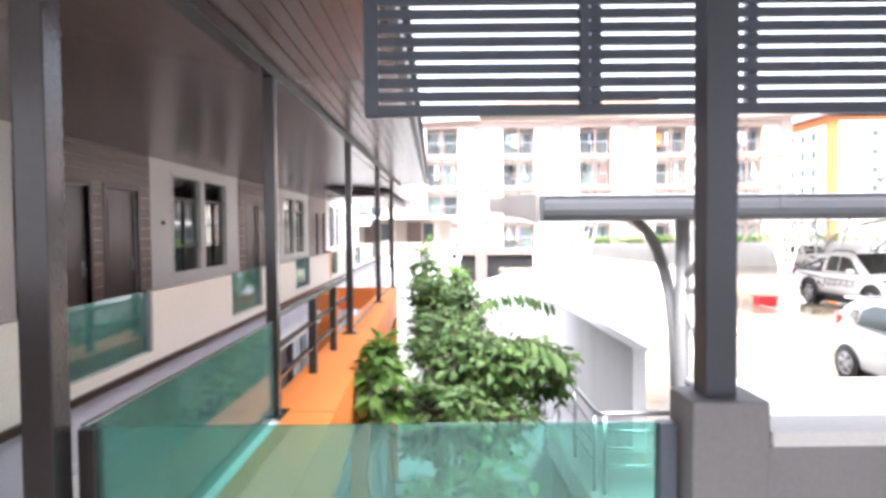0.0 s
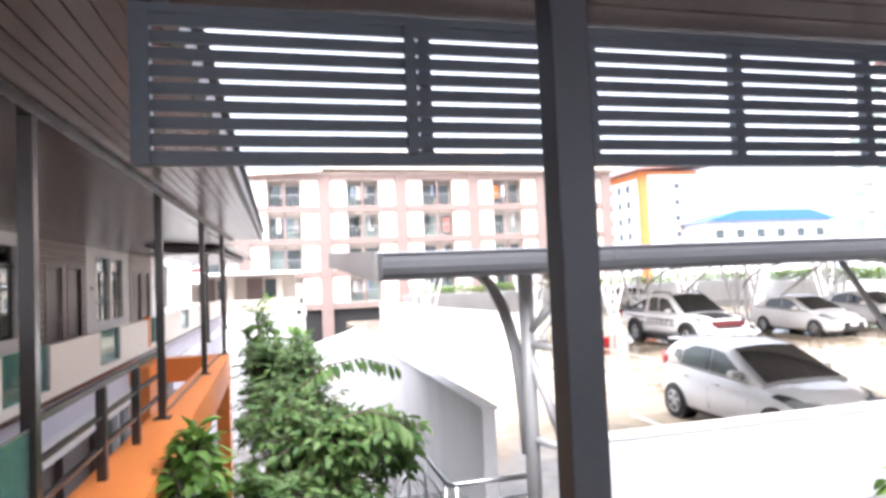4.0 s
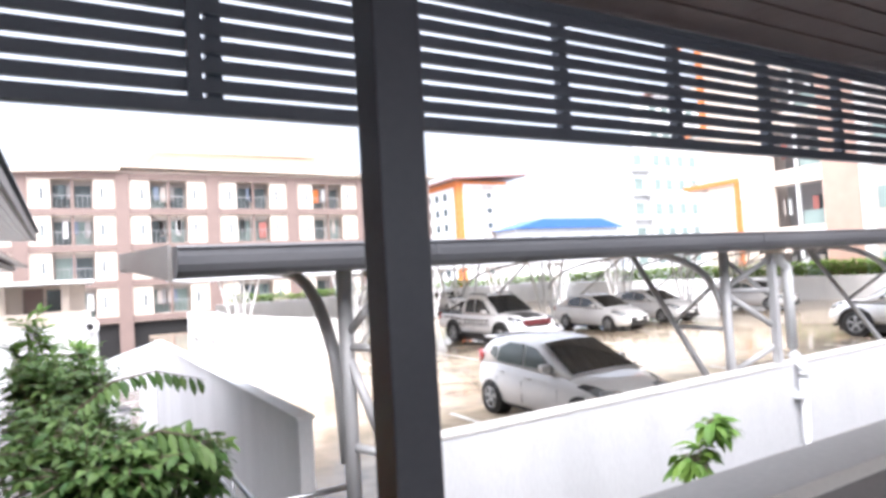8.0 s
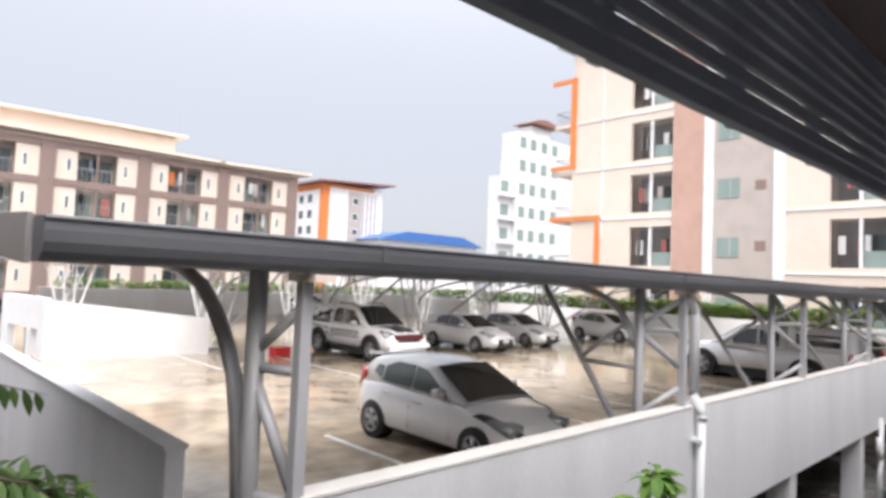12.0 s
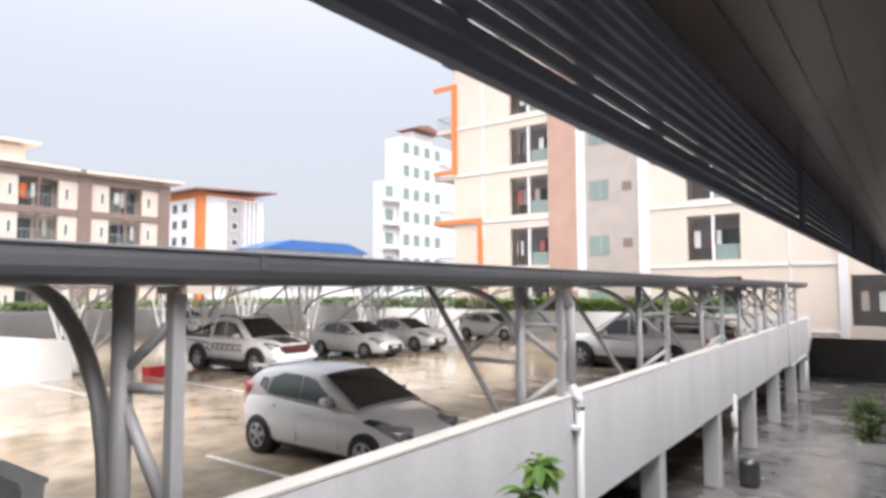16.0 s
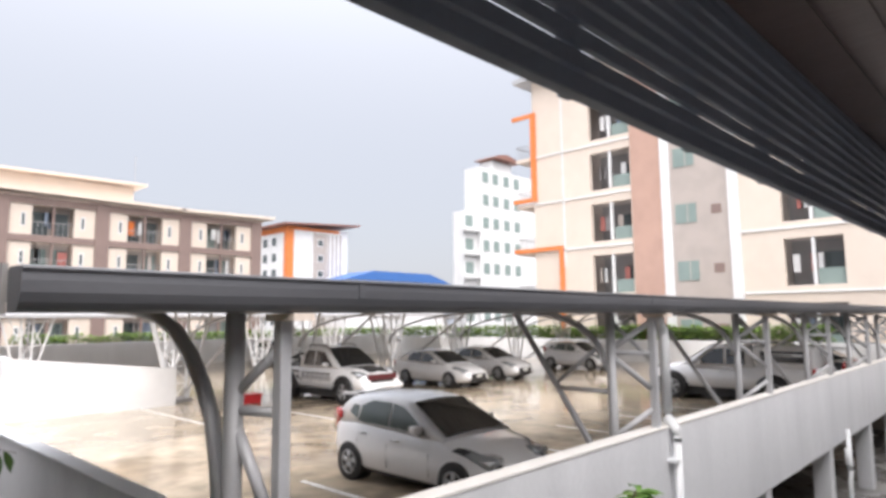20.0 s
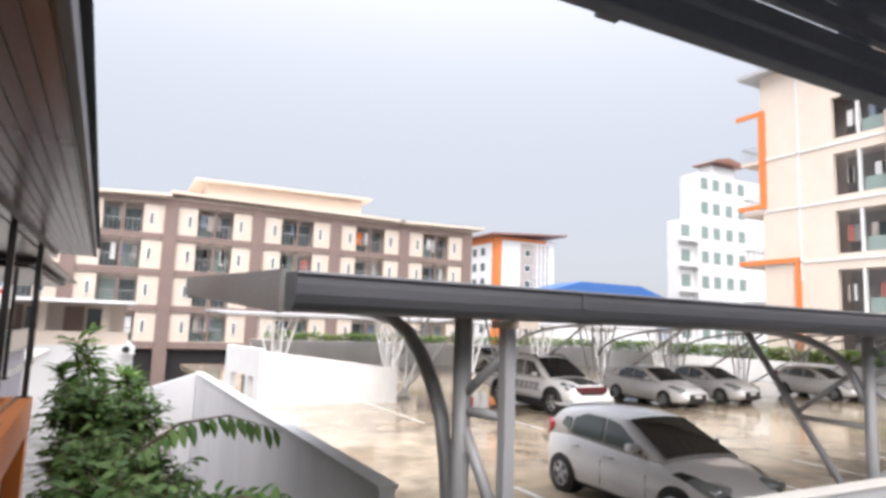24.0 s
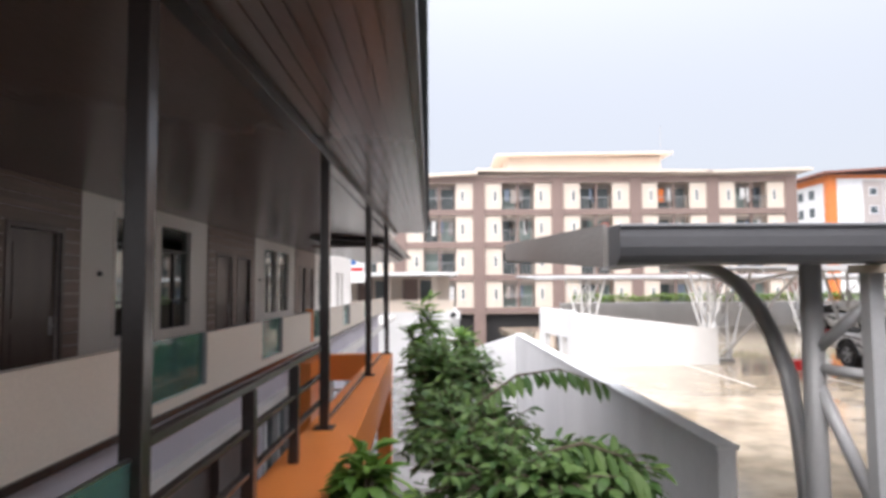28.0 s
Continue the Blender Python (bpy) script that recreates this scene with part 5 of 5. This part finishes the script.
        # swept lamp lens laid over the corner of the wing
        if "lens" in spec:
            xa, xb = spec["lens"]
            for nm, mat, lift, f0, f1, w0 in (("lamp_surround", PLASTIC, 0.007, 0.0, 1.0, 0.0), ("lamp_lens", LAMPGLASS, 0.013, 0.34, 0.94, 0.12)):
                bm = bmesh.new()
                prev = None
                for k in range(9):
                    f = f0 + (f1 - f0) * k / 8
                    x = xa + (xb - xa) * f
                    yw, zt = W * lerp(plan, x), lerp(top, x)
                    spread = 0.05 + 0.95 * f ** 0.8 if k else 0.02
                    row = []
                    for q in (0.0, 0.5, 1.0):
                        g = 1 - (1 - q) * spread * (1 - w0) - w0 * 0.5 * (1 - q)
                        y = yw * (0.66 + 0.31 * g)
                        z = zt + 0.022 - 0.034 * max(0, (g - 0.2) / 0.6) - 0.058 * max(0, (g - 0.8) / 0.2) + lift
                        row.append(bm.verts.new((x + lift, side * (y + lift * 0.6), z)))
                    if prev:
                        for q in (0, 1):
                            bm.faces.new((prev[q], prev[q + 1], row[q + 1], row[q]))
                    prev = row
                part(nm, bm, mat, root, smooth=True)
    gz0, gz1 = spec["grille"]
    part("grille", boxed(L1 - 0.12, L1 + 0.014, -W * 0.52, W * 0.52, gz0, gz1, bevel=0.02), PLASTIC, root)
    part("lower_intake", boxed(L1 - 0.12, L1 + 0.01, -W * 0.6, W * 0.6, 0.26, 0.36, bevel=0.02), PLASTIC, root)
    part("number_plate", boxed(L1 + 0.005, L1 + 0.022, -0.17, 0.17, 0.42, 0.53), PLATE, root)
    part("number_plate", boxed(L0 - 0.02, L0 + 0.01, -0.17, 0.17, 0.55, 0.66), PLATE, root)
    part("underbody", boxed(L0 + 0.3, L1 - 0.3, -W * 0.8, W * 0.8, 0.16, lerp(bot, 0) + 0.1), PLASTIC, root)
    return root


HATCH = dict(category="car", glass=CARGLASS2, rear=-0.62, front=3.30, width=1.72, wheel=0.305, tyre=0.2, axles=(0.0, 2.49), tumble=0.27,
             top=[(-0.62, 0.80), (-0.5, 0.95), (0.2, 1.0), (1.5, 0.93), (2.2, 0.91), (2.7, 0.80), (3.05, 0.64), (3.3, 0.46)],
             plan=[(-0.62, 0.80), (-0.45, 0.93), (0.0, 1.0), (2.3, 1.0), (2.8, 0.94), (3.12, 0.82), (3.3, 0.62)],
             bottom=[(-0.62, 0.34), (-0.3, 0.22), (2.9, 0.2), (3.3, 0.27)],
             roof=[(-0.55, 0.96), (-0.38, 1.30), (-0.2, 1.40), (0.3, 1.455), (0.9, 1.46), (1.35, 1.40), (2.25, 0.93)],
             panes=[[(0.18, 1.02), (0.95, 0.985), (0.95, 1.36), (0.5, 1.37), (0.22, 1.27)], [(1.0, 0.985), (1.83, 0.95), (1.78, 1.0), (1.28, 1.31), (1.0, 1.355)], [(-0.12, 1.13), (0.12, 1.05), (0.14, 1.26), (-0.02, 1.27)]],
             screen=((2.22, 0.935), (1.38, 1.375)), rear_glass=((-0.555, 1.0), (-0.385, 1.28)),
             lens=(2.42, 3.14), lamp=(3.05, 0.66, 0.52, 0.15), tail=(-0.55, 1.0, 0.22, 0.34), mirror=(1.72, 1.02), handles=(0.35, 1.18), seams=(0.97, 1.95, 0.2), grille=(0.36, 0.55))
SEDAN = dict(category="car", rear=-0.95, front=3.45, width=1.73, wheel=0.31, tyre=0.2, axles=(0.0, 2.55), tumble=0.28,
             top=[(-0.95, 0.86), (-0.8, 1.0), (0.0, 0.98), (1.4, 0.93), (2.25, 0.93), (2.9, 0.83), (3.25, 0.70), (3.45, 0.52)],
             plan=[(-0.95, 0.82), (-0.7, 0.95), (0.0, 1.0), (2.4, 1.0), (2.9, 0.95), (3.25, 0.84), (3.45, 0.66)],
             bottom=[(-0.95, 0.36), (-0.6, 0.24), (3.0, 0.2), (3.45, 0.26)],
             roof=[(-0.7, 1.0), (0.05, 1.36), (0.6, 1.46), (1.0, 1.46), (1.4, 1.39), (2.35, 0.94)],
             panes=[[(0.08, 1.02), (0.85, 0.99), (0.85, 1.38), (0.4, 1.36), (0.14, 1.26)], [(0.92, 0.985), (1.9, 0.955), (1.4, 1.29), (0.92, 1.375)]],
             screen=((2.32, 0.95), (1.42, 1.375)), rear_glass=((-0.62, 1.06), (0.02, 1.345)),
             lens=(2.7, 3.3), lamp=(3.22, 0.66, 0.5, 0.14), tail=(-0.9, 0.86, 0.3, 0.2), mirror=(1.72, 1.02), handles=(0.2, 1.08), seams=(0.88, 1.95, 0.05), grille=(0.30, 0.56))
PICKUP = dict(category="pickup truck", rear=-1.2, front=4.13, width=1.88, wheel=0.40, tyre=0.27, axles=(0.0, 3.22), tumble=0.2, flares=True,
              top=[(-1.2, 1.12), (0.9, 1.13), (2.0, 1.15), (2.9, 1.16), (3.6, 1.10), (3.98, 1.0), (4.13, 0.78)],
              plan=[(-1.2, 0.95), (0.0, 1.0), (3.2, 1.0), (3.75, 0.96), (4.0, 0.9), (4.13, 0.8)],
              bottom=[(-1.2, 0.55), (0.6, 0.42), (3.6, 0.42), (4.13, 0.48)],
              roof=[(0.55, 1.13), (0.68, 1.66), (0.9, 1.80), (1.5, 1.84), (2.0, 1.79), (2.95, 1.16)],
              panes=[[(0.82, 1.2), (1.42, 1.2), (1.42, 1.70), (1.0, 1.71), (0.84, 1.6)], [(1.5, 1.2), (2.55, 1.19), (1.98, 1.66), (1.5, 1.71)]],
              screen=((2.92, 1.18), (2.02, 1.765)), rear_glass=((0.555, 1.25), (0.665, 1.62)),
              lens=(3.55, 4.02), lamp=(3.93, 0.93, 0.42, 0.18), tail=(-1.18, 0.95, 0.12, 0.42), mirror=(2.25, 1.25), handles=(0.98, 1.62), seams=(1.46, 2.55, 0.72), grille=(0.72, 0.98))


def headed(spec, x_side, y_rear, sign):
    """Place a car by the ground line of its near wheels and its rear axle; sign -1: nose towards the gallery."""
    w = spec["width"] / 2
    return (x_side + w, y_rear, DZ), -90 if sign < 0 else 90


at, turn = headed(HATCH, 7.25, 9.6, -1)
hatch = make_car("hatchback", "small white hatchback with dark windscreen on wet deck", HATCH, at, turn, CARWHITE)
part("roof_spoiler", prism(bmesh.new(), [(-0.62, 1.385), (-0.2, 1.40), (-0.15, 1.45), (-0.6, 1.425)], "y", -0.52, 0.52), CARWHITE, hatch)
part("roof_aerial", tubed([(0.75, 0, 1.47), (0.5, 0, 1.62)], 0.006, 5), PLASTIC, hatch)
for s in (1, -1):
    part("window_trim", tubed([(0.12, s * 0.815, 1.03), (0.95, s * 0.83, 0.965), (1.95, s * 0.82, 0.93)], 0.008, 5), PLASTIC, hatch)
at, turn = headed(PICKUP, 13.15, 20.85, -1)
truck = make_car("pickup_truck", "white lifted pickup truck with black graphics and flares", PICKUP, at, turn, CARWHITE)
part("bonnet_stripe", prism(bmesh.new(), [(2.95, 1.19), (3.6, 1.138), (3.97, 1.036), (3.97, 1.03), (3.6, 1.13), (2.95, 1.18)], "y", -0.42, 0.42), INK, truck, "matt black bonnet stripe")
part("grille_band", boxed(4.0, 4.16, -0.6, 0.6, 0.80, 0.98, bevel=0.02), MAROON, truck, "red-edged grille band")
bm = boxed(-1.1, 0.5, -0.8, 0.8, 1.12, 1.19, bevel=0.03)
part("bed_cover", bm, PLASTIC, truck)
bm = tubed([(0.35, -0.7, 1.15), (0.25, -0.7, 1.55), (0.25, 0.7, 1.55), (0.35, 0.7, 1.15)], 0.045, 8)
tube(bm, [(0.25, -0.7, 1.52), (-0.9, -0.72, 1.18)], 0.04, 8)
tube(bm, [(0.25, 0.7, 1.52), (-0.9, 0.72, 1.18)], 0.04, 8)
part("roll_bar", bm, PLASTIC, truck, smooth=True)
part("bumper", boxed(3.95, 4.22, -0.85, 0.85, 0.5, 0.66, bevel=0.05), CARWHITE, truck)
for s in (1, -1):
    part("side_step", tubed([(0.5, s * 0.96, 0.42), (2.6, s * 0.96, 0.42)], 0.045, 8), PLASTIC, truck, smooth=True)
    part("roof_rail", tubed([(0.8, s * 0.6, 1.83), (0.9, s * 0.6, 1.89), (1.8, s * 0.6, 1.89), (1.95, s * 0.6, 1.82)], 0.025, 6), PLASTIC, truck, smooth=True)
    # angular graphic on the doors, drawn as plain bars
    for k in range(6):
        x = 0.82 + k * 0.29
        bm = bmesh.new()
        for a, b, z0, z1 in ((0.0, 0.05, 0.70, 0.97), (0.051, 0.22, 0.92, 0.97), (0.051, 0.19, 0.80, 0.84), (0.18, 0.225, 0.70, 0.797)):
            t = 0.12
            prism(bm, [(x + a + t * (z0 - 0.7), z0), (x + b + t * (z0 - 0.7), z0), (x + b + t * (z1 - 0.7), z1), (x + a + t * (z1 - 0.7), z1)], "y", s * 0.938, s * 0.946)
        part("graphic_bar", bm, INK, truck)
    bm = bmesh.new()
    prism(bm, [(-0.6, 1.02), (0.75, 0.92), (0.55, 0.98), (-0.9, 1.08)], "y", s * 0.938, s * 0.943)
    prism(bm, [(0.45, 0.75), (0.9, 0.62), (0.75, 0.70), (0.5, 0.86)], "y", s * 0.938, s * 0.943)
    part("graphic_splash", bm, INK, truck)
at, turn = headed(SEDAN, 19.0, 20.95, -1)
make_car("sedan", "white sedan with black grille parked on the deck", SEDAN, at, turn, CARWHITE)
at, turn = headed(SEDAN, 22.7, 21.4, -1)
make_car("sedan", "white sedan parked beside another white sedan", SEDAN, at, turn, CARWHITE)
at, turn = headed(HATCH, 30.0, 21.0, -1)
make_car("hatchback", "white hatchback standing by the boundary wall", HATCH, at, turn, CARWHITE)
at, turn = headed(PICKUP, 21.6, 7.0, 1)
tr2 = make_car("pickup_truck", "white double-cab pickup with a load-bed canopy", PICKUP, (at[0], at[1], at[2]), turn, CARWHITE)
part("bed_canopy", boxed(-1.15, 0.6, -0.84, 0.84, 1.1, 1.82, bevel=0.1), CARWHITE, tr2, smooth=True)
for s in (1, -1):
    part("canopy_window", boxed(-0.95, 0.35, s * 0.842 - 0.006, s * 0.842 + 0.006, 1.3, 1.66), CARGLASS, tr2)
at, turn = headed(PICKUP, 25.3, 7.0, 1)
make_car("pickup_truck", "dark grey pickup truck under the carport", PICKUP, at, turn, CARGREY)
at, turn = headed(SEDAN, 29.6, 7.5, 1)
make_car("sedan", "dark grey sedan under the carport", SEDAN, at, turn, CARGREY)
make_car("sedan", "silver-white sedan near the back wall", SEDAN, (23.6, 40.2, DZ), -90, CARWHITE)
make_car("sedan", "dark grey sedan parked in the shade under the deck", SEDAN, (15.9, 9.3, GZ), -90, CARGREY)

# ---- planting ----
def leaf_mesh(bm, base, way, length, width, droop, rng, fold=0.25):
    """One pointed leaf: two rows of quads along a bending midrib."""
    way = way.normalized()
    side = way.cross(Vector((0, 0, 1)))
    side = side.normalized() if side.length > 0.05 else Vector((1, 0, 0))
    side = (side + Vector((0, 0, rng.uniform(-0.5, 0.5)))).normalized()
    up = side.cross(way).normalized()
    prof = (0.0, 0.75, 1.0, 0.7, 0.0)
    prev = None
    p = Vector(base)
    d = way.copy()
    for i, f in enumerate(prof):
        w = width * 0.5 * f
        mid = bm.verts.new(p)
        if w > 1e-6:
            l = bm.verts.new(p + side * w + up * w * fold)
            r = bm.verts.new(p - side * w + up * w * fold)
        else:
            l = r = None
        if prev:
            pm, pl, pr = prev
            if pl and l:
                bm.faces.new((pm, pl, l, mid))
                bm.faces.new((pm, mid, r, pr))
            elif l:
                bm.faces.new((pm, l, mid))
                bm.faces.new((pm, mid, r))
            elif pl:
                bm.faces.new((pm, pl, mid))
                bm.faces.new((pm, mid, pr))
        prev = (mid, l, r)
        d = (d + Vector((0, 0, -droop))).normalized()
        p = p + d * length / 4


def shrub(name, label, base, clumps, material, seed, leaf, trunk=0.05, category="shrub", more=1.0):
    """Trunk and limbs to each clump, with leaves on twigs round the clump's surface and inside it."""
    rng = random.Random(seed)
    root = thing(name, label, category, at=base)
    b = Vector(base)
    wood = bmesh.new()
    crown = bmesh.new()
    fork = Vector((0, 0, 0.45 * (max(c[0][2] for c in clumps) - b.z)))
    tube(wood, [(0, 0, 0), fork * 0.5 + Vector((0.03, 0.02, 0)), fork], [trunk, trunk * 0.8, trunk * 0.65], 8)
    for c, rad, count in clumps:
        count = int(count * more)
        c = Vector(c) - b
        mid = (fork + c) / 2 + Vector((rng.uniform(-0.15, 0.15), rng.uniform(-0.15, 0.15), 0.1))
        tube(wood, [fork, mid, c], [trunk * 0.6, trunk * 0.4, trunk * 0.18], 6)
        twigs = max(4, count // 9)
        for t in range(twigs):
            v = Vector((rng.gauss(0, 1), rng.gauss(0, 1), rng.gauss(0.25, 1))).normalized()
            tip = c + Vector((v.x * rad[0], v.y * rad[1], v.z * rad[2])) * rng.uniform(0.55, 1.12)
            start = c + (tip - c) * 0.15
            tube(wood, [start, (start + tip) / 2 + Vector((0, 0, 0.04)), tip], [0.009, 0.006, 0.003], 4)
            k = count // twigs
            for j in range(k):
                f = rng.uniform(0.25, 1.0)
                p = start + (tip - start) * f
                a = rng.uniform(0, math.tau)
                way = (v * rng.uniform(0.2, 0.9) + Vector((math.cos(a), math.sin(a), rng.uniform(-0.25, 0.45))) * 0.9)
                ln = leaf[0] * rng.uniform(0.65, 1.2)
                leaf_mesh(crown, p, way, ln, ln * leaf[1], leaf[2] * rng.uniform(0.5, 1.4), rng)
    part("trunk", wood, BARK, root)
    part("crown", crown, material, root)
    return root


shrub("shrub", "dense green shrub with glossy pointed leaves beside the orange beam", (0.0, 9.3, GZ),
      [((0.0, 9.3, 0.06), (0.5, 0.9, 0.5), 1050), ((0.42, 9.8, -0.05), (0.55, 0.8, 0.5), 950), ((-0.08, 8.5, -0.45), (0.42, 0.8, 0.6), 800), ((0.42, 8.5, -0.6), (0.6, 0.8, 0.6), 900), ((-0.12, 10.4, 0.12), (0.5, 0.6, 0.42), 560), ((0.5, 7.8, -1.2), (0.7, 0.9, 0.6), 420)],
      LEAF, 3, (0.135, 0.42, 0.14), more=1.7)
shrub("shrub", "leafy shrub with large drooping leaves near the gallery", (0.1, 4.9, GZ),
      [((0.22, 5.4, -0.02), (0.46, 0.6, 0.36), 528), ((0.42, 4.9, -0.1), (0.5, 0.6, 0.34), 528), ((0.14, 4.1, -0.36), (0.46, 0.55, 0.4), 528), ((0.45, 6.3, -0.2), (0.5, 0.6, 0.45), 480), ((0.1, 7.2, -0.2), (0.46, 0.7, 0.45), 576),
       ((1.05, 4.9, -0.02), (0.42, 0.42, 0.22), 440), ((0.72, 4.55, -0.02), (0.38, 0.4, 0.24), 320), ((1.2, 5.5, -0.4), (0.4, 0.5, 0.35), 300), ((0.55, 4.3, -0.5), (0.5, 0.45, 0.4), 360), ((0.65, 5.4, -0.6), (0.5, 0.6, 0.5), 416), ((0.3, 3.6, -0.85), (0.6, 0.5, 0.4), 352), ((0.15, 6.2, -0.9), (0.7, 0.9, 0.5), 480)],
      LEAF, 8, (0.14, 0.42, 0.25), more=1.7)
shrub("shrub", "bright green shrub branch reaching over the orange beam", (-0.35, 3.9, GZ),
      [((-0.4, 3.9, 0.2), (0.18, 0.3, 0.24), 210), ((-0.34, 3.95, -0.2), (0.24, 0.4, 0.32), 230), ((-0.44, 3.6, 0.0), (0.15, 0.24, 0.2), 110)], LEAF2, 31, (0.17, 0.42, 0.2), 0.03)
shrub("young_tree", "slender young tree with pale green upright leaves", (-0.05, 11.6, GZ),
      [((-0.2, 11.5, 0.62), (0.3, 0.35, 0.5), 190), ((0.45, 12.2, 0.22), (0.5, 0.45, 0.25), 200), ((-0.45, 11.6, 0.3), (0.3, 0.3, 0.3), 110)],
      LEAF2, 5, (0.24, 0.30, 0.1), category="tree")
shrub("shrub", "small pale green shrub poking up by the parapet", (5.35, 3.3, GZ),
      [((5.42, 3.3, -0.26), (0.2, 0.2, 0.2), 70), ((5.25, 3.25, -0.52), (0.24, 0.22, 0.25), 80), ((4.75, 3.0, -0.95), (0.15, 0.15, 0.15), 24)],
      LEAF2, 11, (0.24, 0.36, 0.28), 0.03)
pot = shrub("potted_shrub", "round green potted shrub beside the driveway", (23.0, 1.7, GZ),
      [((23.0, 1.8, -2.4), (0.7, 0.7, 0.65), 760), ((23.2, 1.7, -3.0), (0.6, 0.6, 0.4), 380)], HEDGE, 12, (0.16, 0.4, 0.1), 0.03)
part("planter", boxed(-0.38, 0.38, -0.38, 0.38, 0.0, 0.5, bevel=0.02), COPING, pot, "pale concrete planter box")

# long drooping branches with paired leaves
def leafy_branch(label, base, points, seed, leaf, radius):
    rng = random.Random(seed)
    br = thing("leafy_branch", label, "branch", at=base)
    wood, crown = bmesh.new(), bmesh.new()
    o = Vector(base)
    line = [Vector(p) - o for p in points]
    n = len(line)
    tube(wood, [Vector((0, 0, 0))] + line, [radius * (1 - i / (n + 0.5)) for i in range(n + 1)], 6)
    for p, q in zip(line[1:], line[2:]):
        d = (q - p).normalized()
        side0 = d.cross(Vector((0, 0, 1))).normalized()
        m = max(3, round((q - p).length / 0.075))
        for k in range(m):
            at_ = p + (q - p) * (k / m)
            for s in (1, -1):
                ln = rng.uniform(0.8, 1.15) * leaf
                way = side0 * s * 0.6 + d * 0.3 + Vector((0, 0, rng.uniform(-0.55, -0.1)))
                leaf_mesh(crown, at_, way, ln, ln * 0.34, 0.22, rng)
    part("branch_wood", wood, BARK, br)
    part("branch_leaves", crown, LEAF, br)


leafy_branch("long arching branch with paired hanging leaves", (0.1, 6.6, GZ), ((0.1, 6.5, -1.4), (0.12, 6.4, -0.5), (0.36, 6.3, 0.2), (0.68, 6.2, 0.46), (1.05, 6.15, 0.52), (1.5, 6.1, 0.38)), 21, 0.21, 0.035)
leafy_branch("drooping branch with broad leaves over the stair", (0.3, 4.8, GZ), ((0.3, 4.8, -1.2), (0.4, 4.8, -0.3), (0.66, 4.72, 0.16), (0.92, 4.66, 0.24), (1.14, 4.62, 0.17), (1.3, 4.6, 0.02)), 22, 0.22, 0.03)
leafy_branch("leafy branch leaning over the stair landing", (0.6, 5.6, GZ), ((0.6, 5.6, -1.4), (0.7, 5.5, -0.6), (0.95, 5.45, -0.25), (1.25, 5.4, -0.2), (1.45, 5.35, -0.35)), 23, 0.22, 0.03)


def hedge(name, x0, x1, y0, y1, z0, z1, count, seed, label):
    rng = random.Random(seed)
    bm = bmesh.new()
    for i in range(count):
        x, y = rng.uniform(x0, x1), rng.uniform(y0, y1)
        top = z1 - 0.35 * (z1 - z0) * abs(noise.noise(Vector((x * 0.5, y * 0.5, seed))))
        z = z0 + (top - z0) * rng.random() ** 0.6
        a = rng.uniform(0, math.tau)
        leaf_mesh(bm, (x, y, z), Vector((math.cos(a), math.sin(a), rng.uniform(-0.2, 0.8))), rng.uniform(0.16, 0.32), 0.13, 0.1, rng)
    tagged(part(name, bm, HEDGE), label, "hedge", kind="stuff")


hedge("hedge", 37.5, 38.3, 9, 42, -0.6, 0.85, 11000, 1, "long green hedge behind the white boundary wall")
hedge("hedge", 9, 37, 42.2, 43.2, -0.6, 0.75, 8000, 2, "dark green hedge behind the grey boundary wall")

# clutter by the annexe and the driveway
for x, y, c, w in ((1.35, 24.5, FARWHITE, 0.55), (0.6, 26.0, CLOTH_B, 0.4), (-0.2, 25.0, RED, 0.35)):
    b = thing("bin", "weathered plastic bin beside the far wall", "bin", "bins by the wall", at=(x, y, GZ))
    part("bin_body", tubed([(0, 0, 0), (0, 0, 0.9)], [w * 0.85, w], 14), c, b)
    part("lid", tubed([(0, 0, 0.9), (0, 0, 0.96)], [w * 1.06, w * 0.9], 14), PLASTIC, b)
b = thing("barrel", "blue-black plastic barrel under the deck", "barrel", at=(18.3, 4.1, GZ))
part("barrel_body", tubed([(0, 0, 0), (0, 0, 0.1), (0, 0, 0.55), (0, 0, 0.66)], [0.22, 0.25, 0.25, 0.21], 16), CARGREY, b, smooth=True)
ac = thing("air_conditioner", "white outdoor air-conditioning unit on the annexe", "air conditioner", at=(0.9, 36.0, -0.55))
part("casing", boxed(-0.34, 0.34, -0.22, 0.0, 0, 0.46, bevel=0.02), FARWHITE, ac)
part("fan_grille", tubed([(-0.06, -0.222, 0.23), (-0.06, -0.235, 0.23)], 0.17, 18), PLASTIC, ac)
sg = thing("sign_board", "white sign board with red and blue bars", "sign", at=(-4.4, 33.8, 1.5))
part("board", boxed(-0.55, 0.55, 0, 0.05, 0, 1.3), FARWHITE, sg)
part("blue_bar", boxed(-0.45, 0.1, -0.012, -0.001, 0.95, 1.2), BLUEROOF, sg)
part("red_bar", boxed(-0.45, 0.45, -0.012, -0.001, 0.62, 0.8), RED, sg)
part("bracket", boxed(-0.05, 0.05, 0.051, 2.4, 0.3, 0.4), GREYSTEEL, sg)
